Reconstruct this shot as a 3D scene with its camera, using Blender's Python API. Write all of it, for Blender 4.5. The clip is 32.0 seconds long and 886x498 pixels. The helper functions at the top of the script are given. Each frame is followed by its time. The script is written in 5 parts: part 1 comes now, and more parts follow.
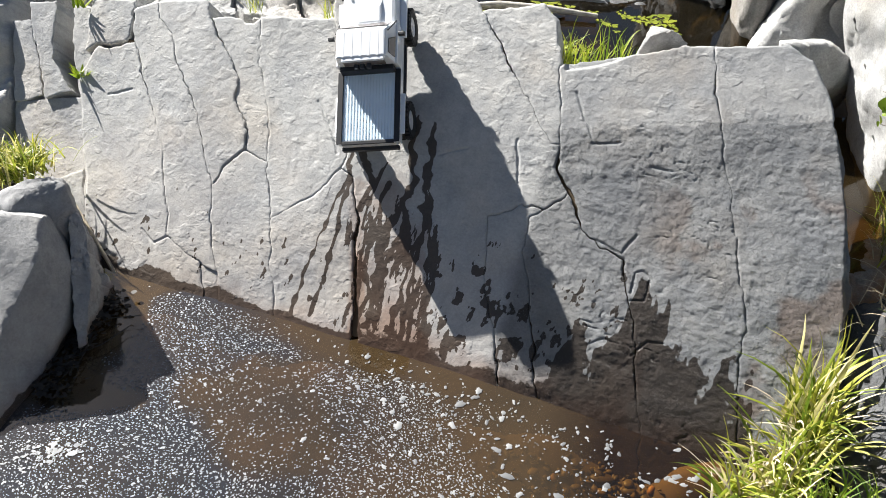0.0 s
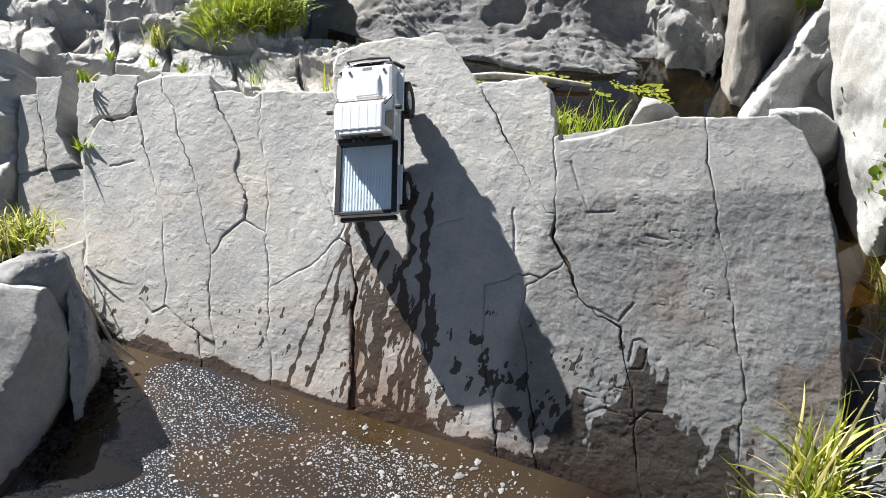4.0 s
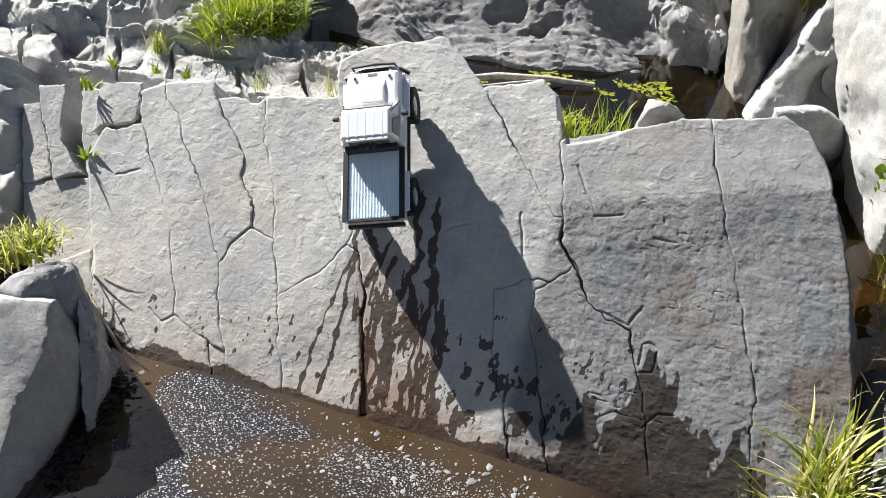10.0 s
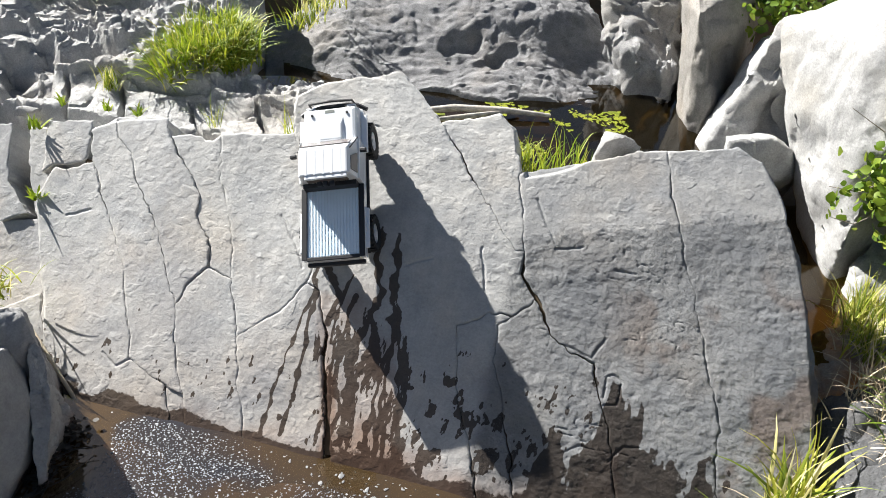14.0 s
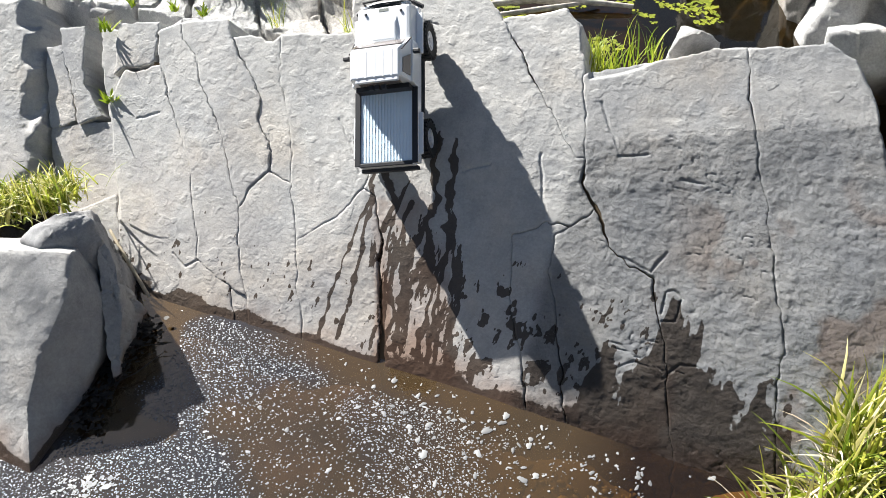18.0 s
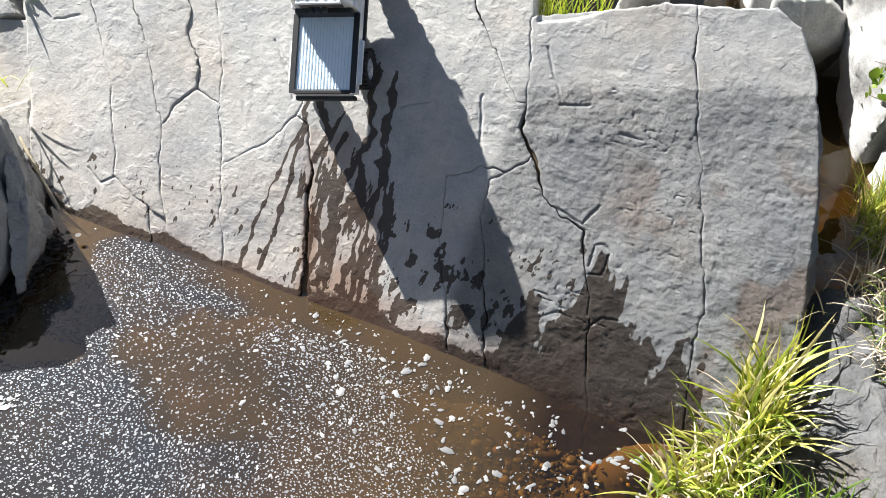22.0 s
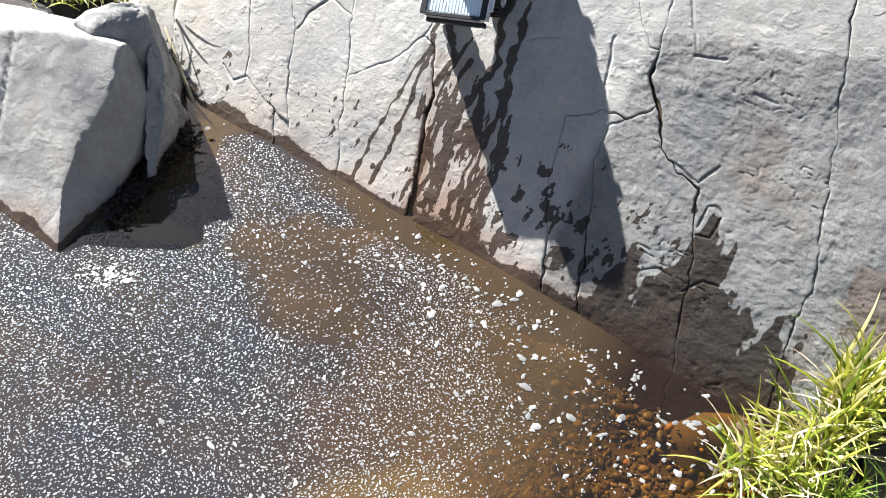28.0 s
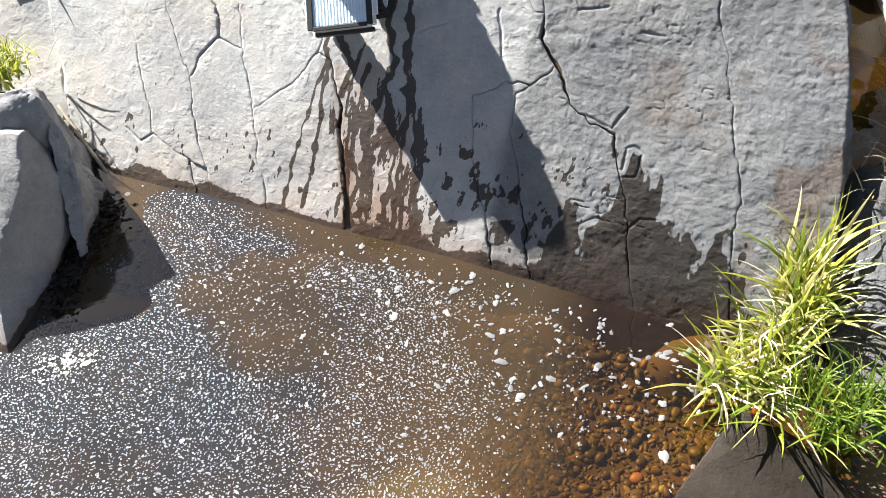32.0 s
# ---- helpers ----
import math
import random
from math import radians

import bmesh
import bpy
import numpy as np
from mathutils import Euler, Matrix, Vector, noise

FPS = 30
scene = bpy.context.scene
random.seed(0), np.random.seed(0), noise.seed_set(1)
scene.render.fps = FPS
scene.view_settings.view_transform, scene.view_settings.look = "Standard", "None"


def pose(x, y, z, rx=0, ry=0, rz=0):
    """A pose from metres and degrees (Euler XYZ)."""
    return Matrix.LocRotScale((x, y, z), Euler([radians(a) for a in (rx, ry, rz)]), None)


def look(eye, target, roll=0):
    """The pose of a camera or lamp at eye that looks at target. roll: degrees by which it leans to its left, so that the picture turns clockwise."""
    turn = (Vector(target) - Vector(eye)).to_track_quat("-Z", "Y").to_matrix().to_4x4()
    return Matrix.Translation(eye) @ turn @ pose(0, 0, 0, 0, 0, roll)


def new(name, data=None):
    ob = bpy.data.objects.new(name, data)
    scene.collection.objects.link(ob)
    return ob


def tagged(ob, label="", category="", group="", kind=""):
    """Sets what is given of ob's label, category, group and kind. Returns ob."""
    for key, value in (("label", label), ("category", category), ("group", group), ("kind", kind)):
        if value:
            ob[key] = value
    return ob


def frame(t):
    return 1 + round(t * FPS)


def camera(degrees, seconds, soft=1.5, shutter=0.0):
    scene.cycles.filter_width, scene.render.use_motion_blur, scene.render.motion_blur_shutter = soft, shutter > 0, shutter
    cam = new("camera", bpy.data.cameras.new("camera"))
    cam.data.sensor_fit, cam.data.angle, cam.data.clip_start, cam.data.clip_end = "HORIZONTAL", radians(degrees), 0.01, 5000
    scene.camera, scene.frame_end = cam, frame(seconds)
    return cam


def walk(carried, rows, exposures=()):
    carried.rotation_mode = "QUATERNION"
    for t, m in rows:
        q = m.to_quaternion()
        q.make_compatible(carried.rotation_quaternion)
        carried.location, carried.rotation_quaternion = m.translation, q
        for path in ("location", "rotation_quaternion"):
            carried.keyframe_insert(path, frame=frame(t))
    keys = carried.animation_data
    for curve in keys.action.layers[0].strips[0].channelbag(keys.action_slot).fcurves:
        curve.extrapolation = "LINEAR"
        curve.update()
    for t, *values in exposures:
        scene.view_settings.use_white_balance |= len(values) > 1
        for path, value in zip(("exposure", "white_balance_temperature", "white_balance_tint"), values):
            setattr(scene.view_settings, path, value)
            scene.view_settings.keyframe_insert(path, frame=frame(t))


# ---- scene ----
FOV = 57.0
CENTRE = 1.616          # where the slab's waterline crosses x = 0
# seconds, place in metres, turn in degrees
PATH = [
    (0.0, -0.014, -0.019, 1.79, 50.2, -1.87, -1.7),
    (0.5, -0.013, -0.025, 1.791, 49.4, -1.38, -1.78),
    (1.0, -0.014, -0.019, 1.791, 49.23, -1.56, -1.89),
    (1.5, -0.012, -0.02, 1.793, 50.52, -1.91, -1.74),
    (2.0, -0.011, -0.011, 1.795, 51.12, -1.97, -1.99),
    (2.5, -0.012, -0.011, 1.798, 52.49, -2.07, -2.02),
    (3.0, -0.01, -0.015, 1.812, 53.88, -1.69, -1.95),
    (3.5, -0.006, -0.014, 1.817, 54.17, -1.51, -2.05),
    (5.5, -0.008, -0.004, 1.838, 55.42, -0.72, -0.55),
    (6.0, -0.0, -0.0, 1.85, 54.4, -0.0, -0.0),
    (6.5, -0.006, -0.0, 1.843, 54.51, -0.25, -0.02),
    (7.0, -0.013, 0.001, 1.841, 54.59, -0.77, -0.81),
    (7.5, -0.015, 0.002, 1.844, 54.62, -0.86, -1.14),
    (8.0, -0.016, 0.003, 1.851, 54.44, -0.49, -1.29),
    (8.5, -0.023, 0.005, 1.859, 54.54, -0.61, -1.61),
    (9.0, -0.032, 0.012, 1.85, 54.33, -1.26, -1.83),
    (9.5, -0.033, 0.01, 1.851, 53.95, -1.23, -1.89),
    (10.0, -0.035, 0.013, 1.857, 53.76, -0.91, -2.51),
    (10.5, -0.041, 0.019, 1.863, 54.08, -1.08, -2.9),
    (11.0, -0.049, 0.026, 1.864, 54.55, -1.43, -3.56),
    (11.5, -0.057, 0.024, 1.877, 54.8, -1.08, -4.45),
    (12.0, -0.063, 0.027, 1.878, 55.59, -1.57, -4.81),
    (12.5, -0.061, 0.036, 1.876, 55.59, -2.08, -4.98),
    (13.0, -0.062, 0.036, 1.879, 55.19, -2.09, -5.13),
    (13.5, -0.055, 0.044, 1.879, 55.49, -1.64, -5.82),
    (15.5, -0.009, 0.072, 1.895, 52.77, -1.79, -5.17),
    (16.0, 0.009, 0.096, 1.885, 50.64, -1.6, -7.39),
    (16.5, 0.034, 0.117, 1.875, 48.7, -1.54, -9.96),
    (17.0, 0.07, 0.111, 1.885, 53.8, -0.36, -3.75),
    (17.5, 0.11, 0.115, 1.884, 49.59, 2.28, 0.72),
    (18.0, 0.127, 0.127, 1.879, 47.76, 2.78, 0.86),
    (18.5, 0.13, 0.142, 1.878, 45.93, 0.43, -0.86),
    (19.0, 0.136, 0.157, 1.877, 45.22, 0.38, -0.87),
    (19.5, 0.131, 0.157, 1.882, 45.41, -0.21, -1.31),
    (20.0, 0.121, 0.16, 1.878, 44.13, -1.78, -0.79),
    (20.5, 0.115, 0.163, 1.873, 43.48, -2.17, -0.54),
    (21.0, 0.106, 0.165, 1.864, 44.41, -3.92, 0.28),
    (21.5, 0.106, 0.173, 1.853, 43.75, -4.26, 0.71),
    (22.0, 0.114, 0.166, 1.851, 43.33, -3.83, 0.08),
    (22.5, 0.116, 0.159, 1.857, 42.73, -2.78, 0.79),
    (23.0, 0.125, 0.156, 1.861, 41.28, -1.68, 3.63),
    (23.5, 0.127, 0.164, 1.852, 38.85, -1.96, 6.56),
    (24.0, 0.118, 0.18, 1.842, 36.54, -1.69, 6.51),
    (24.5, 0.108, 0.191, 1.836, 35.37, -1.71, 5.77),
    (25.0, 0.111, 0.194, 1.834, 34.16, -2.1, 6.81),
    (25.5, 0.119, 0.187, 1.839, 36.86, -2.55, 8.41),
    (27.5, 0.139, 0.181, 1.891, 37.42, -3.01, 10.88),
    (28.0, 0.142, 0.186, 1.889, 37.03, -2.77, 11.35),
    (28.5, 0.15, 0.196, 1.897, 36.76, -1.98, 13.14),
    (29.0, 0.159, 0.199, 1.9, 37.33, -0.14, 13.8),
    (29.5, 0.159, 0.195, 1.898, 36.85, 0.87, 13.67),
    (30.0, 0.157, 0.194, 1.905, 35.64, 2.84, 12.24),
    (30.5, 0.16, 0.184, 1.911, 35.11, 5.82, 7.05),
    (31.0, 0.143, 0.167, 1.916, 34.97, 4.5, 1.65),
    (31.5, 0.144, 0.158, 1.922, 36.35, 3.72, -1.14),
    (32.0, 0.136, 0.153, 1.912, 37.05, 2.76, -2.65),
]
cam = camera(FOV, 32.0, soft=0.9)
walk(cam, [(r[0], pose(*r[1:])) for r in PATH], exposures=[(0.0, 1.66), (3.0, 1.58), (9.0, 1.53), (13.0, 1.62), (19.0, 1.76), (24.0, 2.0), (29.0, 2.08), (32.0, 2.08)])

# ---- light: a clear sky and a sun low over the slab, from behind its left end ----
SUN_TO = Vector((-0.525, 0.588, 0.617)).normalized()
world = bpy.data.worlds.new("sky")
scene.world = world
world.use_nodes = True
wn = world.node_tree
sky = wn.nodes.new("ShaderNodeTexSky")
sky.sky_type = "NISHITA"
sky.sun_disc = False
sky.sun_elevation = math.asin(SUN_TO.z)
sky.sun_rotation = math.atan2(SUN_TO.x, SUN_TO.y)
wn.nodes["Background"].inputs["Strength"].default_value = 0.024
wn.links.new(sky.outputs[0], wn.nodes["Background"].inputs["Color"])
sun_data = bpy.data.lights.new("sun", "SUN")
sun_data.energy, sun_data.angle, sun_data.color = 5.0, radians(0.5), (1.0, 0.975, 0.93)
sun = new("sun", sun_data)
sun.matrix_world = look((0, 0, 6), Vector((0, 0, 6)) - SUN_TO)

# ---- numeric noise for shapes ----


def lattice(ix, iy, iz, seed):
    h = (ix * 374761393 + iy * 668265263 + iz * 2147483647 + seed * 974634777).astype(np.int64)
    h = (h ^ (h >> 13)) * 1274126177
    h = h ^ (h >> 16)
    return (h & 0xFFFF) / 32767.5 - 1.0


def vnoise(p, freq, seed=0):
    q = np.asarray(p, float) * freq + 100.0
    i = np.floor(q).astype(np.int64)
    f = q - i
    w = f * f * f * (f * (f * 6 - 15) + 10)
    out = 0
    for dx in (0, 1):
        for dy in (0, 1):
            for dz in (0, 1):
                k = (w[:, 0] if dx else 1 - w[:, 0]) * (w[:, 1] if dy else 1 - w[:, 1]) * (w[:, 2] if dz else 1 - w[:, 2])
                out = out + k * lattice(i[:, 0] + dx, i[:, 1] + dy, i[:, 2] + dz, seed)
    return out


def fbm(p, freq, octaves=4, seed=0, gain=0.5):
    total, amp = 0, 1.0
    for o in range(octaves):
        total = total + amp * vnoise(p, freq * 2 ** o, seed + o * 17)
        amp *= gain
    return total


def smooth(a, b, x):
    t = np.clip((x - a) / (b - a), 0, 1)
    return t * t * (3 - 2 * t)


def pad(uv, z=0.0):
    return np.column_stack([uv, np.full(len(uv), z)])


# ---- materials ----


def nodes_of(name):
    m = bpy.data.materials.new(name)
    m.use_nodes = True
    t = m.node_tree
    return m, t, t.nodes["Principled BSDF"]


def noise_node(t, scale, detail=6.0, rough=0.6, coords="Object", stretch=None):
    c = t.nodes.new("ShaderNodeTexCoord")
    n = t.nodes.new("ShaderNodeTexNoise")
    n.inputs["Scale"].default_value = scale
    n.inputs["Detail"].default_value = detail
    n.inputs["Roughness"].default_value = rough
    if stretch:
        mp = t.nodes.new("ShaderNodeMapping")
        mp.inputs["Scale"].default_value = stretch
        t.links.new(c.outputs[coords], mp.inputs[0])
        t.links.new(mp.outputs[0], n.inputs["Vector"])
    else:
        t.links.new(c.outputs[coords], n.inputs["Vector"])
    return n


def ramp(t, source, stops):
    r = t.nodes.new("ShaderNodeValToRGB")
    while len(r.color_ramp.elements) < len(stops):
        r.color_ramp.elements.new(0.5)
    for e, (at, col) in zip(r.color_ramp.elements, stops):
        e.position = at
        e.color = (*col, 1) if len(col) == 3 else col
    t.links.new(source, r.inputs[0])
    return r.outputs[0]


def mix(t, fac, a, b, kind="MIX"):
    n = t.nodes.new("ShaderNodeMix")
    n.data_type = "RGBA"
    n.blend_type = kind
    for socket, value in ((n.inputs["Factor"], fac), (n.inputs["A"], a), (n.inputs["B"], b)):
        if isinstance(value, bpy.types.NodeSocket):
            t.links.new(value, socket)
        elif isinstance(value, (int, float)):
            socket.default_value = value
        else:
            socket.default_value = (*value, 1)
    return n.outputs["Result"]


def math_node(t, op, a, b=0.0, c=0.0):
    n = t.nodes.new("ShaderNodeMath")
    n.operation = op
    for socket, value in zip(n.inputs, (a, b, c)):
        if isinstance(value, bpy.types.NodeSocket):
            t.links.new(value, socket)
        else:
            socket.default_value = value
    return n.outputs[0]


def bump(t, bsdf, heights):
    last = None
    for src, strength, dist in heights:
        b = t.nodes.new("ShaderNodeBump")
        b.inputs["Strength"].default_value = strength
        b.inputs["Distance"].default_value = dist
        t.links.new(src, b.inputs["Height"])
        if last:
            t.links.new(last, b.inputs["Normal"])
        last = b.outputs[0]
    t.links.new(last, bsdf.inputs["Normal"])


def stone(name, light, dark, warm, wetting=False, grain=1.0):
    """Fine-grained grey rock: two scales of tone, pitted relief; wetting follows the point field 'wet'."""
    m, t, b = nodes_of(name)
    big = noise_node(t, 3.0, 5)
    mid = noise_node(t, 16.0, 8, 0.7)
    fine = noise_node(t, 140.0, 6, 0.7)
    speck = noise_node(t, 420.0, 2, 0.5)
    col = ramp(t, mid.outputs[0], [(0.32, dark), (0.62, light)])
    col = mix(t, ramp(t, big.outputs[0], [(0.5, (0, 0, 0)), (0.72, (1, 1, 1))]), col, warm)
    col = mix(t, 0.22 if wetting else 0.4, col, ramp(t, fine.outputs[0], [(0.3, (0.22, 0.22, 0.22)), (0.7, (0.8, 0.8, 0.8))]), "OVERLAY")
    blotch = noise_node(t, 34.0, 7, 0.75)
    col = mix(t, ramp(t, blotch.outputs[0], [(0.34, (0.4, 0.4, 0.4)), (0.44, (0, 0, 0))]), col, tuple(0.78 * c for c in dark))
    col = mix(t, ramp(t, speck.outputs[0], [(0.66, (0, 0, 0)), (0.74, (0.25, 0.25, 0.25))]), col, (0.55, 0.54, 0.52))
    rough = 0.8
    rugged = None
    if wetting:
        rg = t.nodes.new("ShaderNodeAttribute")
        rg.attribute_name = "rugged"
        rugged = rg.outputs["Fac"]
        at = t.nodes.new("ShaderNodeAttribute")
        at.attribute_name = "wet"
        edge = noise_node(t, 60.0, 4, 0.6)
        w = math_node(t, "ADD", at.outputs["Fac"], math_node(t, "MULTIPLY_ADD", edge.outputs[0], 0.5, -0.25))
        w = ramp(t, w, [(0.46, (0, 0, 0)), (0.54, (1, 1, 1))])
        # each block weathered a little differently, with broad clouds of tone
        own = t.nodes.new("ShaderNodeObjectInfo")
        col = mix(t, 1.0, col, ramp(t, own.outputs["Random"], [(0.0, (0.90, 0.90, 0.91)), (1.0, (1.05, 1.045, 1.03))]), "MULTIPLY")
        cloud = noise_node(t, 5.5, 7, 0.65)
        col = mix(t, 1.0, col, ramp(t, cloud.outputs[0], [(0.34, (0.80, 0.815, 0.84)), (0.62, (1.06, 1.05, 1.03))]), "MULTIPLY")
        st = t.nodes.new("ShaderNodeAttribute")
        st.attribute_name = "stain"
        col = mix(t, st.outputs["Fac"], col, mix(t, 0.75, col, (0.25, 0.145, 0.09), "MIX"))
        old = t.nodes.new("ShaderNodeAttribute")
        old.attribute_name = "old"
        col = mix(t, old.outputs["Fac"], col, mix(t, 1.0, col, (0.54, 0.555, 0.575), "MULTIPLY"))
        col = mix(t, w, col, mix(t, 1.0, col, (0.20, 0.165, 0.14), "MULTIPLY"))
        r = t.nodes.new("ShaderNodeMix")
        t.links.new(w, r.inputs["Factor"])
        r.inputs["A"].default_value, r.inputs["B"].default_value = 0.8, 0.35
        t.links.new(r.outputs[0], b.inputs["Roughness"])
    else:
        b.inputs["Roughness"].default_value = rough
    t.links.new(col, b.inputs["Base Color"])
    b.inputs["Specular IOR Level"].default_value = 0.35
    flake = noise_node(t, 48.0, 9, 0.72)
    sharp = math_node(t, "ABSOLUTE", math_node(t, "SUBTRACT", flake.outputs[0], 0.5))
    # chips: thin layers that broke away along stepped edges
    chip2 = noise_node(t, 46.0, 7, 0.6, stretch=(0.8, 1.3, 1.0))
    layers2 = math_node(t, "SNAP", chip2.outputs[0], 0.07)
    if rugged is not None:
        # thin scars where flakes came off, and broken steps where the face is rough
        scar = noise_node(t, 15.0, 3, 0.5, stretch=(1.0, 1.25, 1.0))
        scars = ramp(t, scar.outputs[0], [(0.57, (0, 0, 0)), (0.63, (1, 1, 1))])
        nick = noise_node(t, 44.0, 2, 0.5)
        nicks = ramp(t, nick.outputs[0], [(0.63, (0, 0, 0)), (0.65, (1, 1, 1))])
        coarse = math_node(t, "SUBTRACT", math_node(t, "SNAP", noise_node(t, 19.0, 10, 0.66).outputs[0], 0.055), 0.5)
        small = math_node(t, "SUBTRACT", math_node(t, "SNAP", noise_node(t, 60.0, 7, 0.66).outputs[0], 0.08), 0.5)
        coarse = math_node(t, "MULTIPLY", coarse, math_node(t, "MULTIPLY_ADD", rugged, 2.0, 0.10))
        small = math_node(t, "MULTIPLY", small, math_node(t, "MULTIPLY_ADD", rugged, 2.4, 0.03))
        bump(t, b, [(mid.outputs[0], 0.32, 0.011), (coarse, 1.0, 0.0150), (small, 0.8, 0.0050), (scars, 0.7, 0.0011), (nicks, 0.4, 0.0006), (fine.outputs[0], 0.16, 0.0011)])
    else:
        crag = math_node(t, "SNAP", noise_node(t, 9.0, 12, 0.70).outputs[0], 0.05)
        split = math_node(t, "SNAP", noise_node(t, 30.0, 9, 0.68, stretch=(1.0, 1.7, 0.8)).outputs[0], 0.07)
        bump(t, b, [(crag, 1.0, 0.050 * grain), (split, 0.9, 0.020 * grain), (layers2, 0.5, 0.006 * grain), (sharp, 0.4 * grain, 0.005), (fine.outputs[0], 0.5 * grain, 0.0022)])
    return m


def plain(name, colour, rough=0.5, metal=0.0, spread=0.15, scale=30.0, bumps=0.0, coat=0.0):
    m, t, b = nodes_of(name)
    n = noise_node(t, scale, 5)
    lo = tuple(c * (1 - spread) for c in colour)
    hi = tuple(min(1, c * (1 + spread)) for c in colour)
    t.links.new(ramp(t, n.outputs[0], [(0.3, lo), (0.7, hi)]), b.inputs["Base Color"])
    b.inputs["Roughness"].default_value = rough
    b.inputs["Metallic"].default_value = metal
    b.inputs["Coat Weight"].default_value = coat
    if bumps:
        bump(t, b, [(n.outputs[0], bumps, 0.004)])
    return m


def leafy(name, stops, rough=0.5):
    """Blade colours that differ from blade to blade."""
    m, t, b = nodes_of(name)
    g = t.nodes.new("ShaderNodeNewGeometry")
    t.links.new(ramp(t, g.outputs["Random Per Island"], stops), b.inputs["Base Color"])
    b.inputs["Roughness"].default_value = rough
    b.inputs["Transmission Weight"].default_value = 0.0
    tr = t.nodes.new("ShaderNodeBsdfTranslucent")
    t.links.new(ramp(t, g.outputs["Random Per Island"], stops), tr.inputs[0])
    mx = t.nodes.new("ShaderNodeMixShader")
    mx.inputs[0].default_value = 0.35
    t.links.new(b.outputs[0], mx.inputs[1])
    t.links.new(tr.outputs[0], mx.inputs[2])
    t.links.new(mx.outputs[0], t.nodes["Material Output"].inputs[0])
    return m


def water(name, tint, ripple=0.02, murk=(0.05, 0.048, 0.045), turbid=0.5, clear_from=None, sky_tint=None, shine=0.085):
    m, t, b = nodes_of(name)
    t.nodes.remove(b)
    clear = t.nodes.new("ShaderNodeBsdfTransparent")
    clear.inputs[0].default_value = (*tint, 1)
    gloss = t.nodes.new("ShaderNodeBsdfGlossy")
    gloss.inputs["Roughness"].default_value = 0.03
    fr = t.nodes.new("ShaderNodeLayerWeight")
    fr.inputs["Blend"].default_value = 0.5
    n = noise_node(t, 9.0, 3, 0.5)
    n2 = noise_node(t, 45.0, 2, 0.5)
    bm = t.nodes.new("ShaderNodeBump")
    bm.inputs["Strength"].default_value = ripple * 5
    bm.inputs["Distance"].default_value = 0.01
    t.links.new(math_node(t, "MULTIPLY_ADD", n2.outputs[0], 0.3, n.outputs[0]), bm.inputs["Height"])
    t.links.new(bm.outputs[0], gloss.inputs["Normal"])
    t.links.new(bm.outputs[0], fr.inputs["Normal"])
    mx = t.nodes.new("ShaderNodeMixShader")
    t.links.new(math_node(t, "MULTIPLY_ADD", math_node(t, "POWER", fr.outputs["Facing"], 4.0), 0.90, shine), mx.inputs[0])
    silty = t.nodes.new("ShaderNodeBsdfDiffuse")
    cloud = noise_node(t, 1.6, 4, 0.5)
    t.links.new(ramp(t, cloud.outputs[0], [(0.35, tuple(0.7 * c for c in murk)), (0.65, (murk[0] * 1.35, murk[1] * 1.15, murk[2] * 0.95))]), silty.inputs[0])
    film = None
    if sky_tint:
        # blue-grey over the bubble film on the still part; stands in for mirrored sky
        fa = t.nodes.new("ShaderNodeAttribute")
        fa.attribute_name = "film"
        film = fa.outputs["Fac"]
        murky = silty.inputs[0].links[0].from_socket
        oc = t.nodes.new("ShaderNodeAttribute")
        oc.attribute_name = "ochre"
        t.links.new(mix(t, oc.outputs["Fac"], mix(t, film, murky, sky_tint), (0.17, 0.115, 0.045)), silty.inputs[0])
    body = t.nodes.new("ShaderNodeMixShader")
    if clear_from is None:
        body.inputs[0].default_value = turbid
    else:
        # the silt thins out over the gravel
        where = t.nodes.new("ShaderNodeSeparateXYZ")
        t.links.new(t.nodes["Texture Coordinate"].outputs["Object"], where.inputs[0])
        at = math_node(t, "MULTIPLY_ADD", cloud.outputs[0], 0.5, math_node(t, "MULTIPLY_ADD", where.outputs["Y"], -0.35, where.outputs["X"]))
        t.links.new(ramp(t, math_node(t, "ADD", at, 0.5 - clear_from), [(0.36, (turbid,) * 3), (0.60, (0.07,) * 3)]), body.inputs[0])
        if film is not None:
            cover = body.inputs[0].links[0].from_socket
            t.links.new(math_node(t, "MAXIMUM", cover, math_node(t, "MULTIPLY", film, 0.75)), body.inputs[0])
    t.links.new(clear.outputs[0], body.inputs[1])
    t.links.new(silty.outputs[0], body.inputs[2])
    t.links.new(body.outputs[0], mx.inputs[1])
    t.links.new(gloss.outputs[0], mx.inputs[2])
    t.links.new(mx.outputs[0], t.nodes["Material Output"].inputs[0])
    return m


SLATE = stone("slab_stone", (0.465, 0.462, 0.452), (0.375, 0.375, 0.37), (0.475, 0.44, 0.395), wetting=True)
GREY = stone("boulder_stone", (0.38, 0.375, 0.37), (0.25, 0.25, 0.255), (0.34, 0.32, 0.29), grain=1.6)
LEDGE = stone("ledge_stone", (0.47, 0.465, 0.455), (0.32, 0.32, 0.32), (0.44, 0.41, 0.37), grain=1.6)
BOULDER = stone("waterside_stone", (0.40, 0.397, 0.39), (0.30, 0.299, 0.296), (0.37, 0.345, 0.315), wetting=True)
# brown litter coloured almost black to carry the deep shade of its gap
SHADED_DEBRIS = plain("shade_dark_leaves", (0.018, 0.014, 0.010), 0.7, spread=0.5, scale=50.0)
